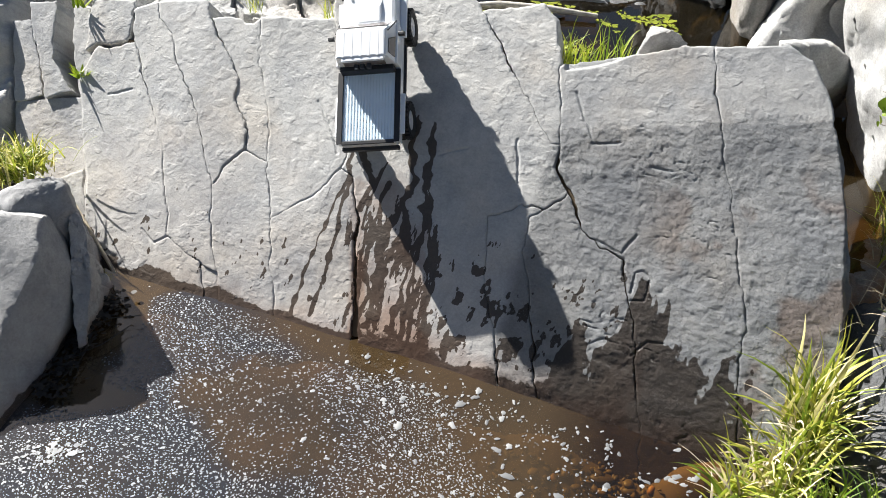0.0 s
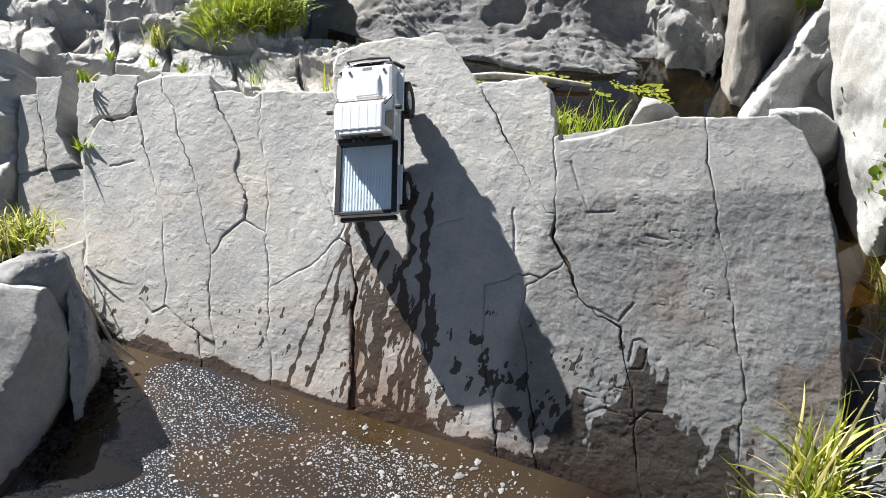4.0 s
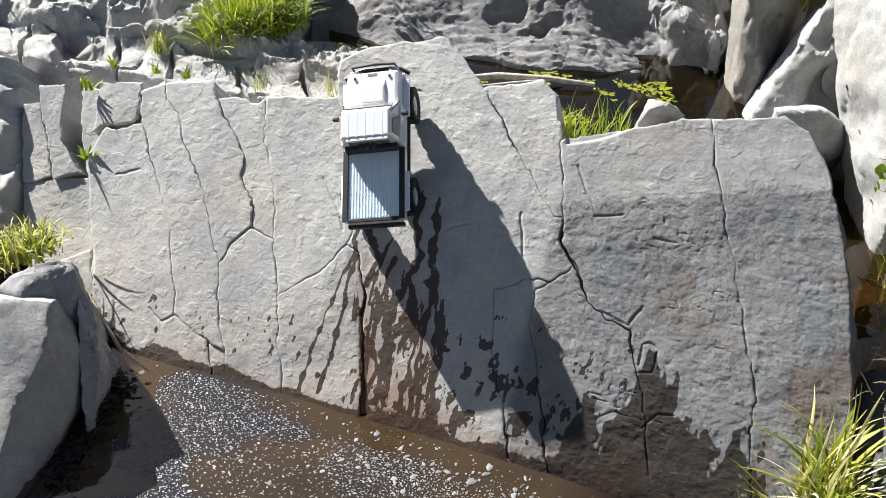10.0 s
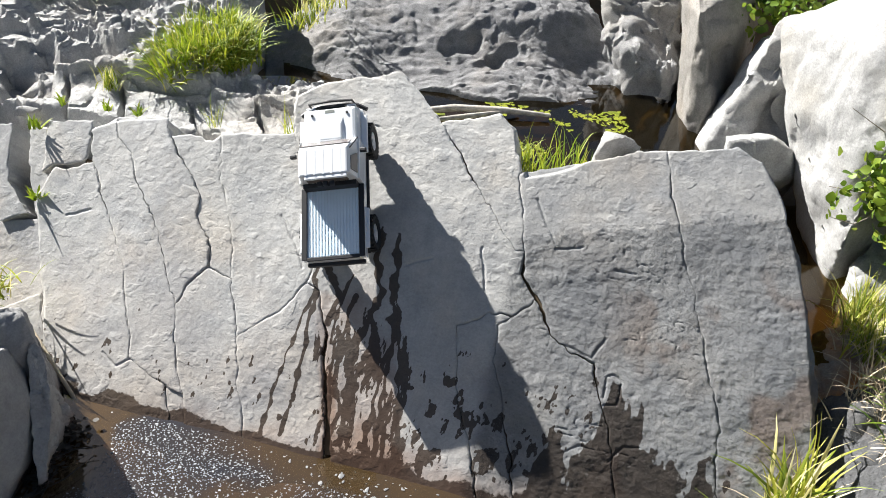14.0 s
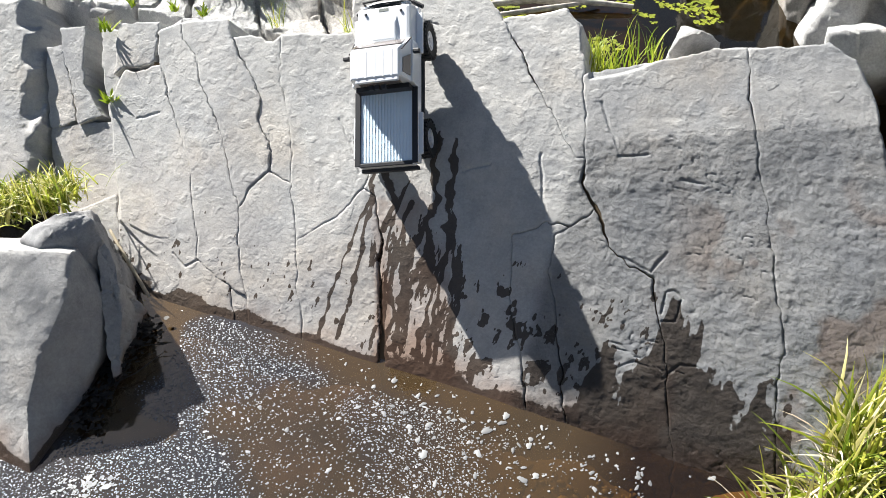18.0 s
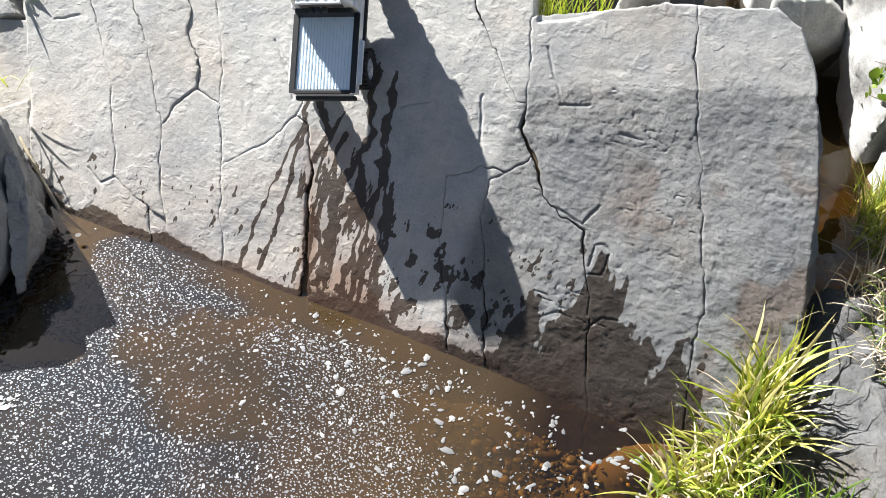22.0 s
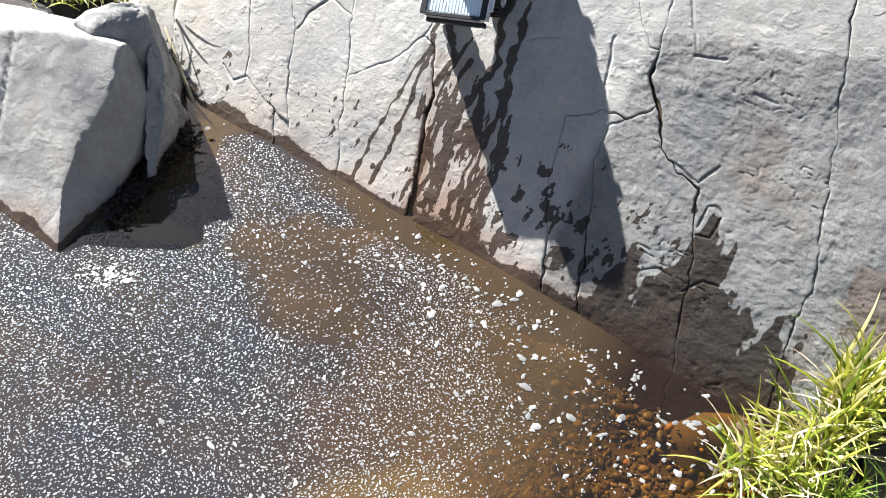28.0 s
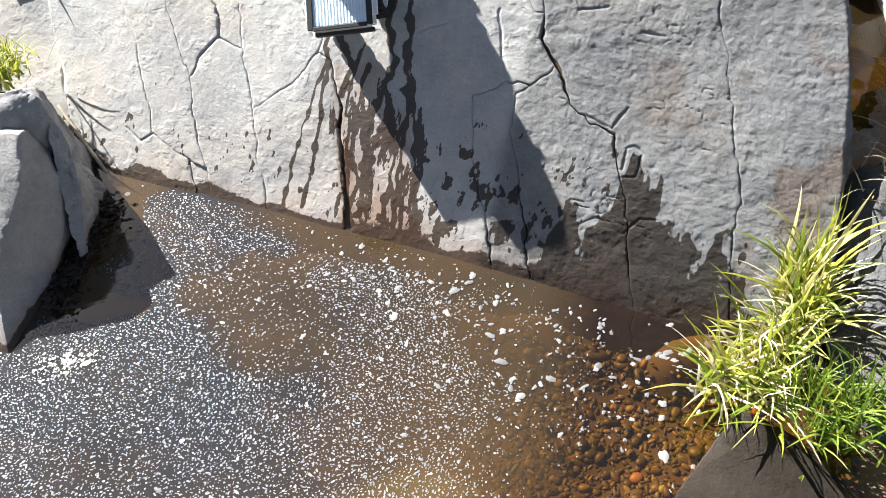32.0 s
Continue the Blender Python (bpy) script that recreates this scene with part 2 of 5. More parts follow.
DARKROCK = stone("rough_stone", (0.27, 0.27, 0.275), (0.16, 0.16, 0.165), (0.25, 0.23, 0.21), grain=1.6)
WHITE = stone("pale_stone", (0.44, 0.438, 0.432), (0.32, 0.319, 0.315), (0.40, 0.38, 0.345), grain=0.4)
BANK = stone("bank_stone", (0.12, 0.122, 0.127), (0.068, 0.069, 0.073), (0.12, 0.104, 0.085), grain=1.6)
TAN = stone("tan_stone", (0.33, 0.31, 0.285), (0.22, 0.21, 0.195), (0.36, 0.32, 0.27), grain=1.4)
WETROCK = stone("wet_brown_stone", (0.026, 0.018, 0.011), (0.014, 0.010, 0.006), (0.045, 0.034, 0.024), grain=1.0)
RUST = stone("rusty_stone", (0.36, 0.34, 0.32), (0.24, 0.23, 0.22), (0.45, 0.2, 0.06), grain=1.5)
SILT = plain("silt", (0.105, 0.072, 0.04), 0.9, spread=0.4, scale=6.0, bumps=0.3)
FOAM, ft, fb = nodes_of("foam")
fi = ft.nodes.new("ShaderNodeNewGeometry")
ft.links.new(ramp(ft, fi.outputs["Random Per Island"], [(0.0, (0.09, 0.092, 0.095)), (0.45, (0.14, 0.143, 0.146)), (1.0, (0.235, 0.237, 0.237))]), fb.inputs["Base Color"])
fb.inputs["Roughness"].default_value = 0.6
POND = water("pond_water", (0.70, 0.54, 0.30), murk=(0.076, 0.055, 0.029), clear_from=0.22, sky_tint=(0.024, 0.028, 0.037))
POOL = water("pool_water", (0.30, 0.22, 0.10), 0.01, (0.014, 0.012, 0.006), 0.25, shine=0.02)
AMBER = water("amber_water", (0.55, 0.42, 0.21), 0.01, (0.05, 0.035, 0.015), 0.25, shine=0.02)
# palest stops: dry blades, and sun glints put into the colour
GRASS = leafy("grass_blades", [(0.0, (0.1, 0.16, 0.015)), (0.35, (0.27, 0.32, 0.03)), (0.62, (0.47, 0.46, 0.075)), (0.86, (0.64, 0.58, 0.26)), (1.0, (0.78, 0.73, 0.56))])
LUSH = leafy("lush_blades", [(0.0, (0.10, 0.17, 0.012)), (0.4, (0.24, 0.33, 0.018)), (0.8, (0.42, 0.46, 0.035)), (1.0, (0.56, 0.5, 0.13))])
LEAF = leafy("bush_leaves", [(0.0, (0.06, 0.12, 0.012)), (0.5, (0.15, 0.24, 0.02)), (1.0, (0.3, 0.36, 0.05))])
DUCK = leafy("duckweed_leaves", [(0.0, (0.14, 0.18, 0.01)), (1.0, (0.32, 0.34, 0.03))])
BARK = plain("bark", (0.2, 0.17, 0.14), 0.85, spread=0.4, scale=40.0, bumps=0.6)
DRIFT = plain("driftwood", (0.40, 0.37, 0.33), 0.85, spread=0.4, scale=40.0, bumps=0.6)
STRAW = plain("dry_stalk", (0.5, 0.42, 0.3), 0.7, spread=0.25)

# ---- mesh helpers ----


def mesh_object(name, verts, faces, material, parent=None, label="", flat=False):
    me = bpy.data.meshes.new(name)
    me.from_pydata([tuple(v) for v in verts], [], [tuple(f) for f in faces])
    me.update()
    if not flat:
        me.polygons.foreach_set("use_smooth", np.ones(len(me.polygons), bool))
    me.materials.append(material)
    ob = new(name, me)
    if parent is not None:
        ob.parent = parent
    if label:
        ob["label"] = label
    return ob


def part(name, bm, material, parent, label="", smoothed=False):
    me = bpy.data.meshes.new(name)
    bmesh.ops.recalc_face_normals(bm, faces=bm.faces)
    bm.to_mesh(me)
    bm.free()
    if smoothed:
        me.polygons.foreach_set("use_smooth", np.ones(len(me.polygons), bool))
        me.set_sharp_from_angle(angle=radians(42))
    me.materials.append(material)
    ob = new(name, me)
    if parent is not None:
        ob.parent = parent
    if label:
        ob["label"] = label
    return ob


def point_field(ob, name, values):
    a = ob.data.attributes.new(name, "FLOAT", "POINT")
    a.data.foreach_set("value", np.asarray(values, np.float32))


def cells(p, size, seed=0):
    """Broken blocks: for each point its cell's centre, a random number and the distance to the next cell."""
    q = np.asarray(p, float) / size + 50.0
    i = np.floor(q).astype(np.int64)
    near = np.full(len(q), 9.0)
    second = np.full(len(q), 9.0)
    centre = np.zeros_like(q)
    rnd = np.zeros(len(q))
    for dx in (-1, 0, 1):
        for dy in (-1, 0, 1):
            for dz in (-1, 0, 1):
                c = i + [dx, dy, dz]
                jit = np.column_stack([lattice(c[:, 0], c[:, 1], c[:, 2], seed + k) for k in (1, 2, 3)])
                at = c + 0.5 + 0.45 * jit
                d = np.linalg.norm(q - at, axis=1)
                closer = d < near
                second = np.where(closer, near, np.minimum(second, d))
                centre[closer] = at[closer]
                rnd = np.where(closer, lattice(c[:, 0], c[:, 1], c[:, 2], seed + 9), rnd)
                near = np.where(closer, d, near)
    return (centre - 50.0) * size, rnd, (second - near) * size


def facets(p, size, seed=0):
    """Height of chiselled, tilted faces, in parts of the cell size, and the distance to their edges."""
    at, rnd, gap = cells(p, size, seed)
    lean = np.column_stack([vnoise(at + 31 * k, 3.1 / size, seed + k) for k in (4, 5, 6)])
    return 0.35 * rnd + ((np.asarray(p) - at) * lean).sum(1) / size, gap


def edge_distance(p, poly):
    """Signed distance from points to a closed outline, positive inside."""
    q = np.asarray(poly, float)
    best = np.full(len(p), 1e9)
    inside = np.zeros(len(p), bool)
    for a, b in zip(q, np.roll(q, -1, axis=0)):
        e = b - a
        w = p - a
        k = np.clip((w @ e) / (e @ e), 0, 1)
        d = w - k[:, None] * e
        best = np.minimum(best, np.hypot(d[:, 0], d[:, 1]))
        cond = (a[1] > p[:, 1]) != (b[1] > p[:, 1])
        x = a[0] + (p[:, 1] - a[1]) * (b[0] - a[0]) / (b[1] - a[1] if b[1] != a[1] else 1e-9)
        inside ^= cond & (p[:, 0] < x)
    return np.where(inside, best, -best)


def line_distance(p, pts):
    best = np.full(len(p), 1e9)
    q = np.asarray(pts, float)
    for a, b in zip(q[:-1], q[1:]):
        e = b - a
        w = p - a
        k = np.clip((w @ e) / (e @ e + 1e-12), 0, 1)
        d = w - k[:, None] * e
        best = np.minimum(best, np.hypot(d[:, 0], d[:, 1]))
    return best


# ---- the slab: a tilted bed of rock split by joints ----
PSI, DIP = radians(22.47), radians(42.0)
AU = Vector((math.cos(PSI), -math.sin(PSI), 0))
AV = Vector((math.sin(PSI) * math.cos(DIP), math.cos(PSI) * math.cos(DIP), math.sin(DIP)))
AN = AU.cross(AV)
BED = Matrix.Translation((0, CENTRE, 0)) @ Matrix((AU, AV, AN)).transposed().to_4x4()


def bed(u, v, n=0.0):
    return BED @ Vector((u, v, n))


slab = new("rock_slab")
slab.matrix_world = BED
tagged(slab, "grey tilted rock slab split by joints, rising out of the pond", "rock slab", kind="structure")
SLAB_EDGE = [(-1.45, 0.59), (-1.41, 0.71), (-1.32, 0.88), (-1.24, 0.93), (-1.05, 0.96), (-0.84, 0.94), (-0.6, 0.99), (-0.62, 1.1), (-0.53, 1.17), (-0.42, 1.21), (-0.27, 1.25), (-0.18, 1.17), (-0.1, 1.12), (0.08, 1.16), (0.15, 1.1), (0.2, 0.97), (0.36, 1.04), (0.52, 1.11), (0.65, 1.13), (0.8, 1.17), (0.88, 1.13), (0.94, 1.04), (1.02, 0.84), (1.06, 0.69), (1.1, 0.57), (1.12, 0.39), (1.16, 0.12), (1.18, -0.12), (1.16, -0.29), (-0.93, -0.29), (-1.1, -0.12)]

SCRATCHES = [
    [(0.12, 0.72), (0.15, 0.62), (0.18, 0.54)], [(-0.54, 0.7), (-0.47, 0.62), (-0.42, 0.55)],
    [(0.25, 0.9), (0.3, 0.82), (0.34, 0.77)], [(-0.5, 1.06), (-0.44, 1.09), (-0.36, 1.06), (-0.3, 1.05)],
    [(-1.3, 0.56), (-1.22, 0.6)], [(0.34, 0.76), (0.42, 0.78)],
    [(-0.1, 0.62), (-0.02, 0.66)], [(-1.0, 0.15), (-0.94, 0.12), (-0.9, 0.15)], [(0.6, 0.19), (0.63, 0.24), (0.68, 0.245)],
    [(0.556, 0.36), (0.556, 0.42), (0.575, 0.43), (0.6, 0.41), (0.596, 0.348), (0.565, 0.34)], [(0.43, 0.481), (0.50, 0.458), (0.528, 0.527)]]
# drips that ran down from the wheels: from, to, half width
RUNS = [
    ([(-0.43, 0.71), (-0.383, 0.606), (-0.365, 0.494), (-0.379, 0.378), (-0.404, 0.234), (-0.415, 0.03)], 0.007), ([(-0.36, 0.52), (-0.348, 0.339), (-0.341, 0.185), (-0.354, 0.04)], 0.008),
    ([(-0.40, 0.64), (-0.34, 0.57), (-0.281, 0.475), (-0.288, 0.398)], 0.012), ([(-0.258, 0.56), (-0.271, 0.44), (-0.27, 0.34)], 0.009),
    ([(-0.229, 0.495), (-0.238, 0.428), (-0.232, 0.337), (-0.229, 0.23), (-0.188, 0.151), (-0.20, 0.08)], 0.010), ([(-0.197, 0.72), (-0.197, 0.625), (-0.15, 0.521), (-0.171, 0.443), (-0.191, 0.328), (-0.182, 0.214), (-0.165, 0.06)], 0.013),
    ([(-0.14, 0.70), (-0.119, 0.547), (-0.079, 0.399), (-0.094, 0.315), (-0.093, 0.209), (-0.092, 0.06)], 0.013), ([(-0.171, 0.461), (-0.134, 0.36), (-0.163, 0.263), (-0.166, 0.13)], 0.014),
    ([(-0.10, 0.45), (-0.081, 0.372), (-0.073, 0.24), (-0.05, 0.05)], 0.012), ([(-0.103, 0.522), (-0.045, 0.32), (0.002, 0.12), (0.02, 0.03)], 0.010), ([(-0.25, 0.27), (-0.22, 0.12), (-0.19, 0.0)], 0.009)]


def slab_fields(uv):
    """Wetness, rust stain and darker tone over the bed, with an old flood line."""
    p = pad(uv)
    wet = np.zeros(len(uv))
    wob = uv + 0.006 * np.column_stack([vnoise(p, 25, 3), vnoise(p, 25, 4)])
    for path, w in RUNS:
        wet = np.maximum(wet, 1.0 - 0.5 * line_distance(wob, path) / (w * (0.8 + 0.6 * vnoise(p, 40, 5))).clip(0.002))
    u, v = uv[:, 0], uv[:, 1]
    streak = fbm(np.column_stack([(u + 0.16 * v) * 46, v * 6.5, 0 * u]), 1.0, 4, 35, 0.62)
    inside = np.minimum(u + 0.19 + 0.30 * v, 0.03 - 0.20 * v - u) / 0.03
    wet = np.maximum(wet, np.clip(0.5 + 1.9 * (streak - 0.19) + np.minimum(inside, 0) - 3 * smooth(0.35, 0.62, v), 0, 1))
    n = fbm(p, 9, 4, 8)
    band = 1.0 - 0.5 * v / (0.035 + 0.02 * n + 0.03 * smooth(0.3, 0.7, u)).clip(0.012)
    wet = np.maximum(wet, band)
    tongue = 0.27 - 2.2 * (u - 0.66) ** 2 + 0.07 * n + 0.10 * vnoise(np.column_stack([u * 26, 0 * u, 0 * u]), 1.0, 36) + 0.05 * fbm(p * [1.0, 0.5, 1], 45, 3, 39) + 0.16 * smooth(0.045, 0.0, np.abs(u - 0.585 + 0.1 * (v - 0.3)))
    tongue = np.where((u > 0.40) & (u < 0.98), tongue, -1)
    wet = np.maximum(wet, np.clip(0.5 + (tongue - v) * 7, 0, 1))
    blots = (fbm(p * [1.0, 0.6, 1], 38, 4, 31, 0.6) - 0.16) * 2.4 - 0.06 - 9 * np.abs(v - 0.13 - 0.04 * smooth(0.3, 0.5, u)) - 1.5 * smooth(0.1, -0.05, u) - 3 * smooth(0.6, 0.7, u)
    wet = np.maximum(wet, np.clip(0.5 + blots, 0, 1))
    stain = 0.75 * smooth(0.10, 0.0, v - 0.03 * n) * smooth(-1.2, -0.2, u)
    brown = np.minimum(u + 0.185 + 0.30 * v, 0.02 - 0.20 * v - u) + 0.02 * n
    stain = stain + (0.28 + 0.35 * n) * smooth(-0.01, 0.03, brown) * smooth(0.62, 0.45, v)
    stain = stain + (0.75 + 0.4 * n) * smooth(0.035, 0.008, line_distance(wob, [(-0.33, 0.47), (-0.255, 0.24), (-0.185, 0.0)]))
    stain = stain + 0.7 * smooth(0.2, 0.6, fbm(p, 5, 5, 55)) * smooth(0.45, 0.75, u) * smooth(0.95, 0.6, v)
    stain = stain + 0.14 * smooth(0.65, 0.2, v + 0.15 * n) * smooth(0.5, 0.2, u)
    # the right block is darker throughout, more so below the slanting flood line
    old = (0.45 + 0.55 * smooth(-0.003, 0.004, 0.70 + 0.28 * u + 0.012 * n + 0.004 * vnoise(p, 60, 58) - v)) * smooth(0.19, 0.25, u)
    return np.clip(wet, 0, 1), np.clip(stain, 0, 1), old


def slab_block(outline, lift, g=0.0034, radius=0.0014, depth=0.34, edge=True, outer=0.012):
    q = np.asarray(outline, float)
    lo, hi = q.min(0) - 2 * g, q.max(0) + 2 * g
    nx, ny = (np.ceil((hi - lo) / g).astype(int) + 1)
    uv = np.column_stack([a.ravel() for a in np.meshgrid(lo[0] + g * np.arange(nx), lo[1] + g * np.arange(ny), indexing="ij")])

    def sd(p):
        pp = pad(p)
        w = np.column_stack([vnoise(pp, 14, 1) + 0.5 * vnoise(pp, 50, 6), vnoise(pp, 14, 2) + 0.5 * vnoise(pp, 50, 7)]) * 0.0075
        return edge_distance(p + w, outline) - 0.0005 - 0.0020 * np.clip(vnoise(pp, 6, 9) - 0.1, 0, 1)

    d = sd(uv)
    keep = (d > -0.6 * g).reshape(nx, ny)
    quad = keep[:-1, :-1] & keep[1:, :-1] & keep[:-1, 1:] & keep[1:, 1:]
    ids = np.arange(nx * ny).reshape(nx, ny)
    i, j = np.nonzero(quad)
    faces = np.column_stack([ids[i, j], ids[i + 1, j], ids[i + 1, j + 1], ids[i, j + 1]])
    used = np.unique(faces)
    remap = np.full(nx * ny, -1)
    remap[used] = np.arange(len(used))
    faces = remap[faces]
    uv, d = uv[used], d[used]
    e = np.concatenate([faces[:, [0, 1]], faces[:, [1, 2]], faces[:, [2, 3]], faces[:, [3, 0]]])
    key = np.sort(e, axis=1)
    _, first, count = np.unique(key, axis=0, return_index=True, return_counts=True)
    rim = e[first[count == 1]]
    onrim = np.unique(rim)
    for _ in range(2):
        p = uv[onrim]
        s = sd(p)
        gx = (sd(p + [1e-3, 0]) - s) / 1e-3
        gy = (sd(p + [0, 1e-3]) - s) / 1e-3
        k = np.clip(-s, -1.2 * g, 1.2 * g) / np.maximum(gx * gx + gy * gy, 0.3)
        uv[onrim] = p + np.column_stack([gx * k, gy * k])
    d = np.clip(sd(uv), 0, None)
    d[onrim] = 0
    p = pad(uv)
    r = radius * (1.2 + 1.0 * vnoise(p, 16, 12))
    t = np.clip(d / r, 0, 1)
    h = -r * (1 - np.sqrt(1 - (1 - t) ** 2))
    if edge:
        do = np.clip(edge_distance(uv + 0.02 * np.column_stack([vnoise(p, 7, 21), vnoise(p, 7, 22)]), SLAB_EDGE), 0, None)
        t = np.clip(do / outer, 0, 1)
        h = h - outer * (1 - np.sqrt(1 - (1 - t) ** 2))
    rough = 0.25 + 0.85 * smooth(0.2, 0.3, uv[:, 0]) * smooth(0.03, -0.03, uv[:, 1] - 0.70 - 0.28 * uv[:, 0])
    relief = 0.007 * fbm(p, 2.2, 2, 40) + 0.0006 * fbm(p * [1, 0.7, 1], 26, 4, 41, 0.65) * (0.3 + 0.7 * rough)
    patchy = smooth(0.0, 0.45, fbm(p, 4, 3, 44))
    for freq, seed, steps, high in ((25, 43, 5.0, 0.0013), (52, 46, 3.5, 0.0007)):
        flake = fbm(p * [0.75, 1.3, 1], freq, 5, seed, 0.6) * steps
        layer = np.floor(flake)
        flake = (layer + smooth(0.0, 0.09, flake - layer)) / steps
        relief = relief + high * flake * (0.12 + 0.3 * patchy + 0.5 * (rough - 0.25))
    pits = fbm(p, 45, 3, 47)
    relief = relief - 0.0005 * smooth(0.35, 0.5, pits) * (0.4 + rough)
    h = h + relief + lift
    crack = np.abs(fbm(p * [0.6, 1.5, 1], 11, 3, 61))
    relief = 0.0026 * smooth(0.05, 0.0, crack) * smooth(0.2, 0.5, vnoise(p, 8, 62)) * (0.35 + 0.75 * (rough - 0.25))
    h = h - relief
    for line in SCRATCHES:
        h = h - 0.003 * smooth(0.005, 0.001, line_distance(uv + 0.004 * np.column_stack([vnoise(p, 30, 50), vnoise(p, 30, 51)]), line))
    verts = np.column_stack([uv, h])
    low = np.full(len(verts), -1)
    low[onrim] = len(verts) + np.arange(len(onrim))
    skirt = verts[onrim] - [0, 0, depth]
    side = np.column_stack([rim[:, 1], rim[:, 0], low[rim[:, 0]], low[rim[:, 1]]])
    ob = mesh_object("rock_block", np.concatenate([verts, skirt]), np.concatenate([faces, side]).tolist(), SLATE, slab)
    ob.data.set_sharp_from_angle(angle=radians(50))
    wet, stain, old = slab_fields(np.concatenate([uv, uv[onrim]]))
    point_field(ob, "wet", wet)
    point_field(ob, "stain", stain)
    point_field(ob, "old", old)
    point_field(ob, "rugged", np.concatenate([rough, rough[onrim]]) - 0.25)
    return ob


def crack_bed():
    """Grit that fills the joints below the blocks."""
    q = np.asarray(SLAB_EDGE, float)
    lo, hi = q.min(0), q.max(0)
    g = 0.02
    nu, nv = (np.ceil((hi - lo) / g).astype(int) + 1)
    uv = np.column_stack([a.ravel() for a in np.meshgrid(lo[0] + g * np.arange(nu), lo[1] + g * np.arange(nv), indexing="ij")])
    k = np.arange(nu * nv).reshape(nu, nv)
    f = np.stack([k[:-1, :-1], k[1:, :-1], k[1:, 1:], k[:-1, 1:]], -1).reshape(-1, 4)
    f = f[(edge_distance(uv, SLAB_EDGE) > 0.06)[f].all(1)]
    used = np.unique(f)
    uv = uv[used]
    mesh_object("joint_grit", np.column_stack([uv, -0.020 + 0.006 * fbm(pad(uv), 6, 3, 33)]), np.searchsorted(used, f).tolist(), SILT, slab, "brown grit in the joints")


crack_bed()
slab_block([(-1.45, 0.59), (-1.41, 0.71), (-1.27, 0.76), (-1.19, 0.65), (-1.1, 0.53), (-1.04, 0.45), (-0.97, 0.31), (-0.9, 0.15), (-0.76, 0.1), (-0.72, 0.0), (-0.61, -0.23), (-1.04, -0.23), (-1.16, 0.02), (-1.23, 0.15), (-1.34, 0.37)], 0.0000)
slab_block([(-1.32, 0.88), (-1.24, 0.93), (-1.2, 0.86), (-1.14, 0.82), (-1.08, 0.72), (-1.01, 0.65), (-0.95, 0.57), (-0.87, 0.44), (-0.81, 0.36), (-0.77, 0.25), (-0.74, 0.18), (-0.69, 0.09), (-0.76, 0.1), (-0.9, 0.15), (-0.97, 0.31), (-1.04, 0.45), (-1.1, 0.53), (-1.19, 0.65), (-1.27, 0.76)], 0.0018)
slab_block([(-0.76, 0.1), (-0.69, 0.09), (-0.66, 0.01), (-0.55, -0.23), (-0.61, -0.23), (-0.72, 0.0)], -0.0027)
slab_block([(-1.24, 0.93), (-1.05, 0.96), (-0.96, 0.84), (-0.9, 0.79), (-0.84, 0.71), (-0.83, 0.65), (-0.75, 0.55), (-0.74, 0.49), (-0.81, 0.36), (-0.87, 0.44), (-0.95, 0.57), (-1.01, 0.65), (-1.08, 0.72), (-1.14, 0.82), (-1.2, 0.86)], 0.0027)
slab_block([(-1.05, 0.96), (-1.01, 0.91), (-0.86, 0.91), (-0.84, 0.94), (-0.79, 0.8), (-0.69, 0.61), (-0.64, 0.47), (-0.74, 0.49), (-0.75, 0.55), (-0.83, 0.65), (-0.84, 0.71), (-0.9, 0.79), (-0.96, 0.84)], -0.0018)
slab_block([(-0.81, 0.36), (-0.74, 0.49), (-0.64, 0.47), (-0.59, 0.35), (-0.57, 0.29), (-0.53, 0.17), (-0.46, 0.0), (-0.36, -0.23), (-0.55, -0.23), (-0.66, 0.01), (-0.69, 0.09), (-0.74, 0.18), (-0.77, 0.25)], 0.0014)
slab_block([(-0.84, 0.94), (-0.57, 0.98), (-0.51, 0.86), (-0.44, 0.72), (-0.39, 0.59), (-0.39, 0.51), (-0.47, 0.39), (-0.57, 0.29), (-0.59, 0.35), (-0.64, 0.47), (-0.69, 0.61), (-0.79, 0.8)], 0.0009)
slab_block([(-0.57, 0.29), (-0.47, 0.39), (-0.39, 0.51), (-0.35, 0.49), (-0.3, 0.35), (-0.26, 0.24), (-0.2, 0.0), (-0.09, -0.23), (-0.36, -0.23), (-0.46, 0.0), (-0.53, 0.17)], 0.0014)
slab_block([(-0.62, 1.1), (-0.53, 1.17), (-0.42, 1.21), (-0.27, 1.25), (-0.18, 1.17), (-0.1, 1.1), (-0.01, 0.99), (0.08, 0.88), (0.15, 0.8), (0.22, 0.73), (0.25, 0.73), (0.25, 0.67), (0.31, 0.6), (0.25, 0.53), (0.18, 0.53), (0.1, 0.47), (0.12, 0.39), (0.16, 0.25), (0.24, 0.07), (0.35, -0.23), (-0.08, -0.23), (-0.18, 0.0), (-0.25, 0.24), (-0.29, 0.35), (-0.35, 0.49), (-0.39, 0.51), (-0.39, 0.59), (-0.44, 0.72), (-0.51, 0.86), (-0.57, 0.97)], 0.0027)
slab_block([(-0.1, 1.1), (-0.01, 1.13), (0.08, 1.16), (0.14, 1.11), (0.18, 0.97), (0.22, 0.86), (0.25, 0.73), (0.22, 0.73), (0.15, 0.8), (0.08, 0.88), (-0.01, 0.99)], 0.0018)
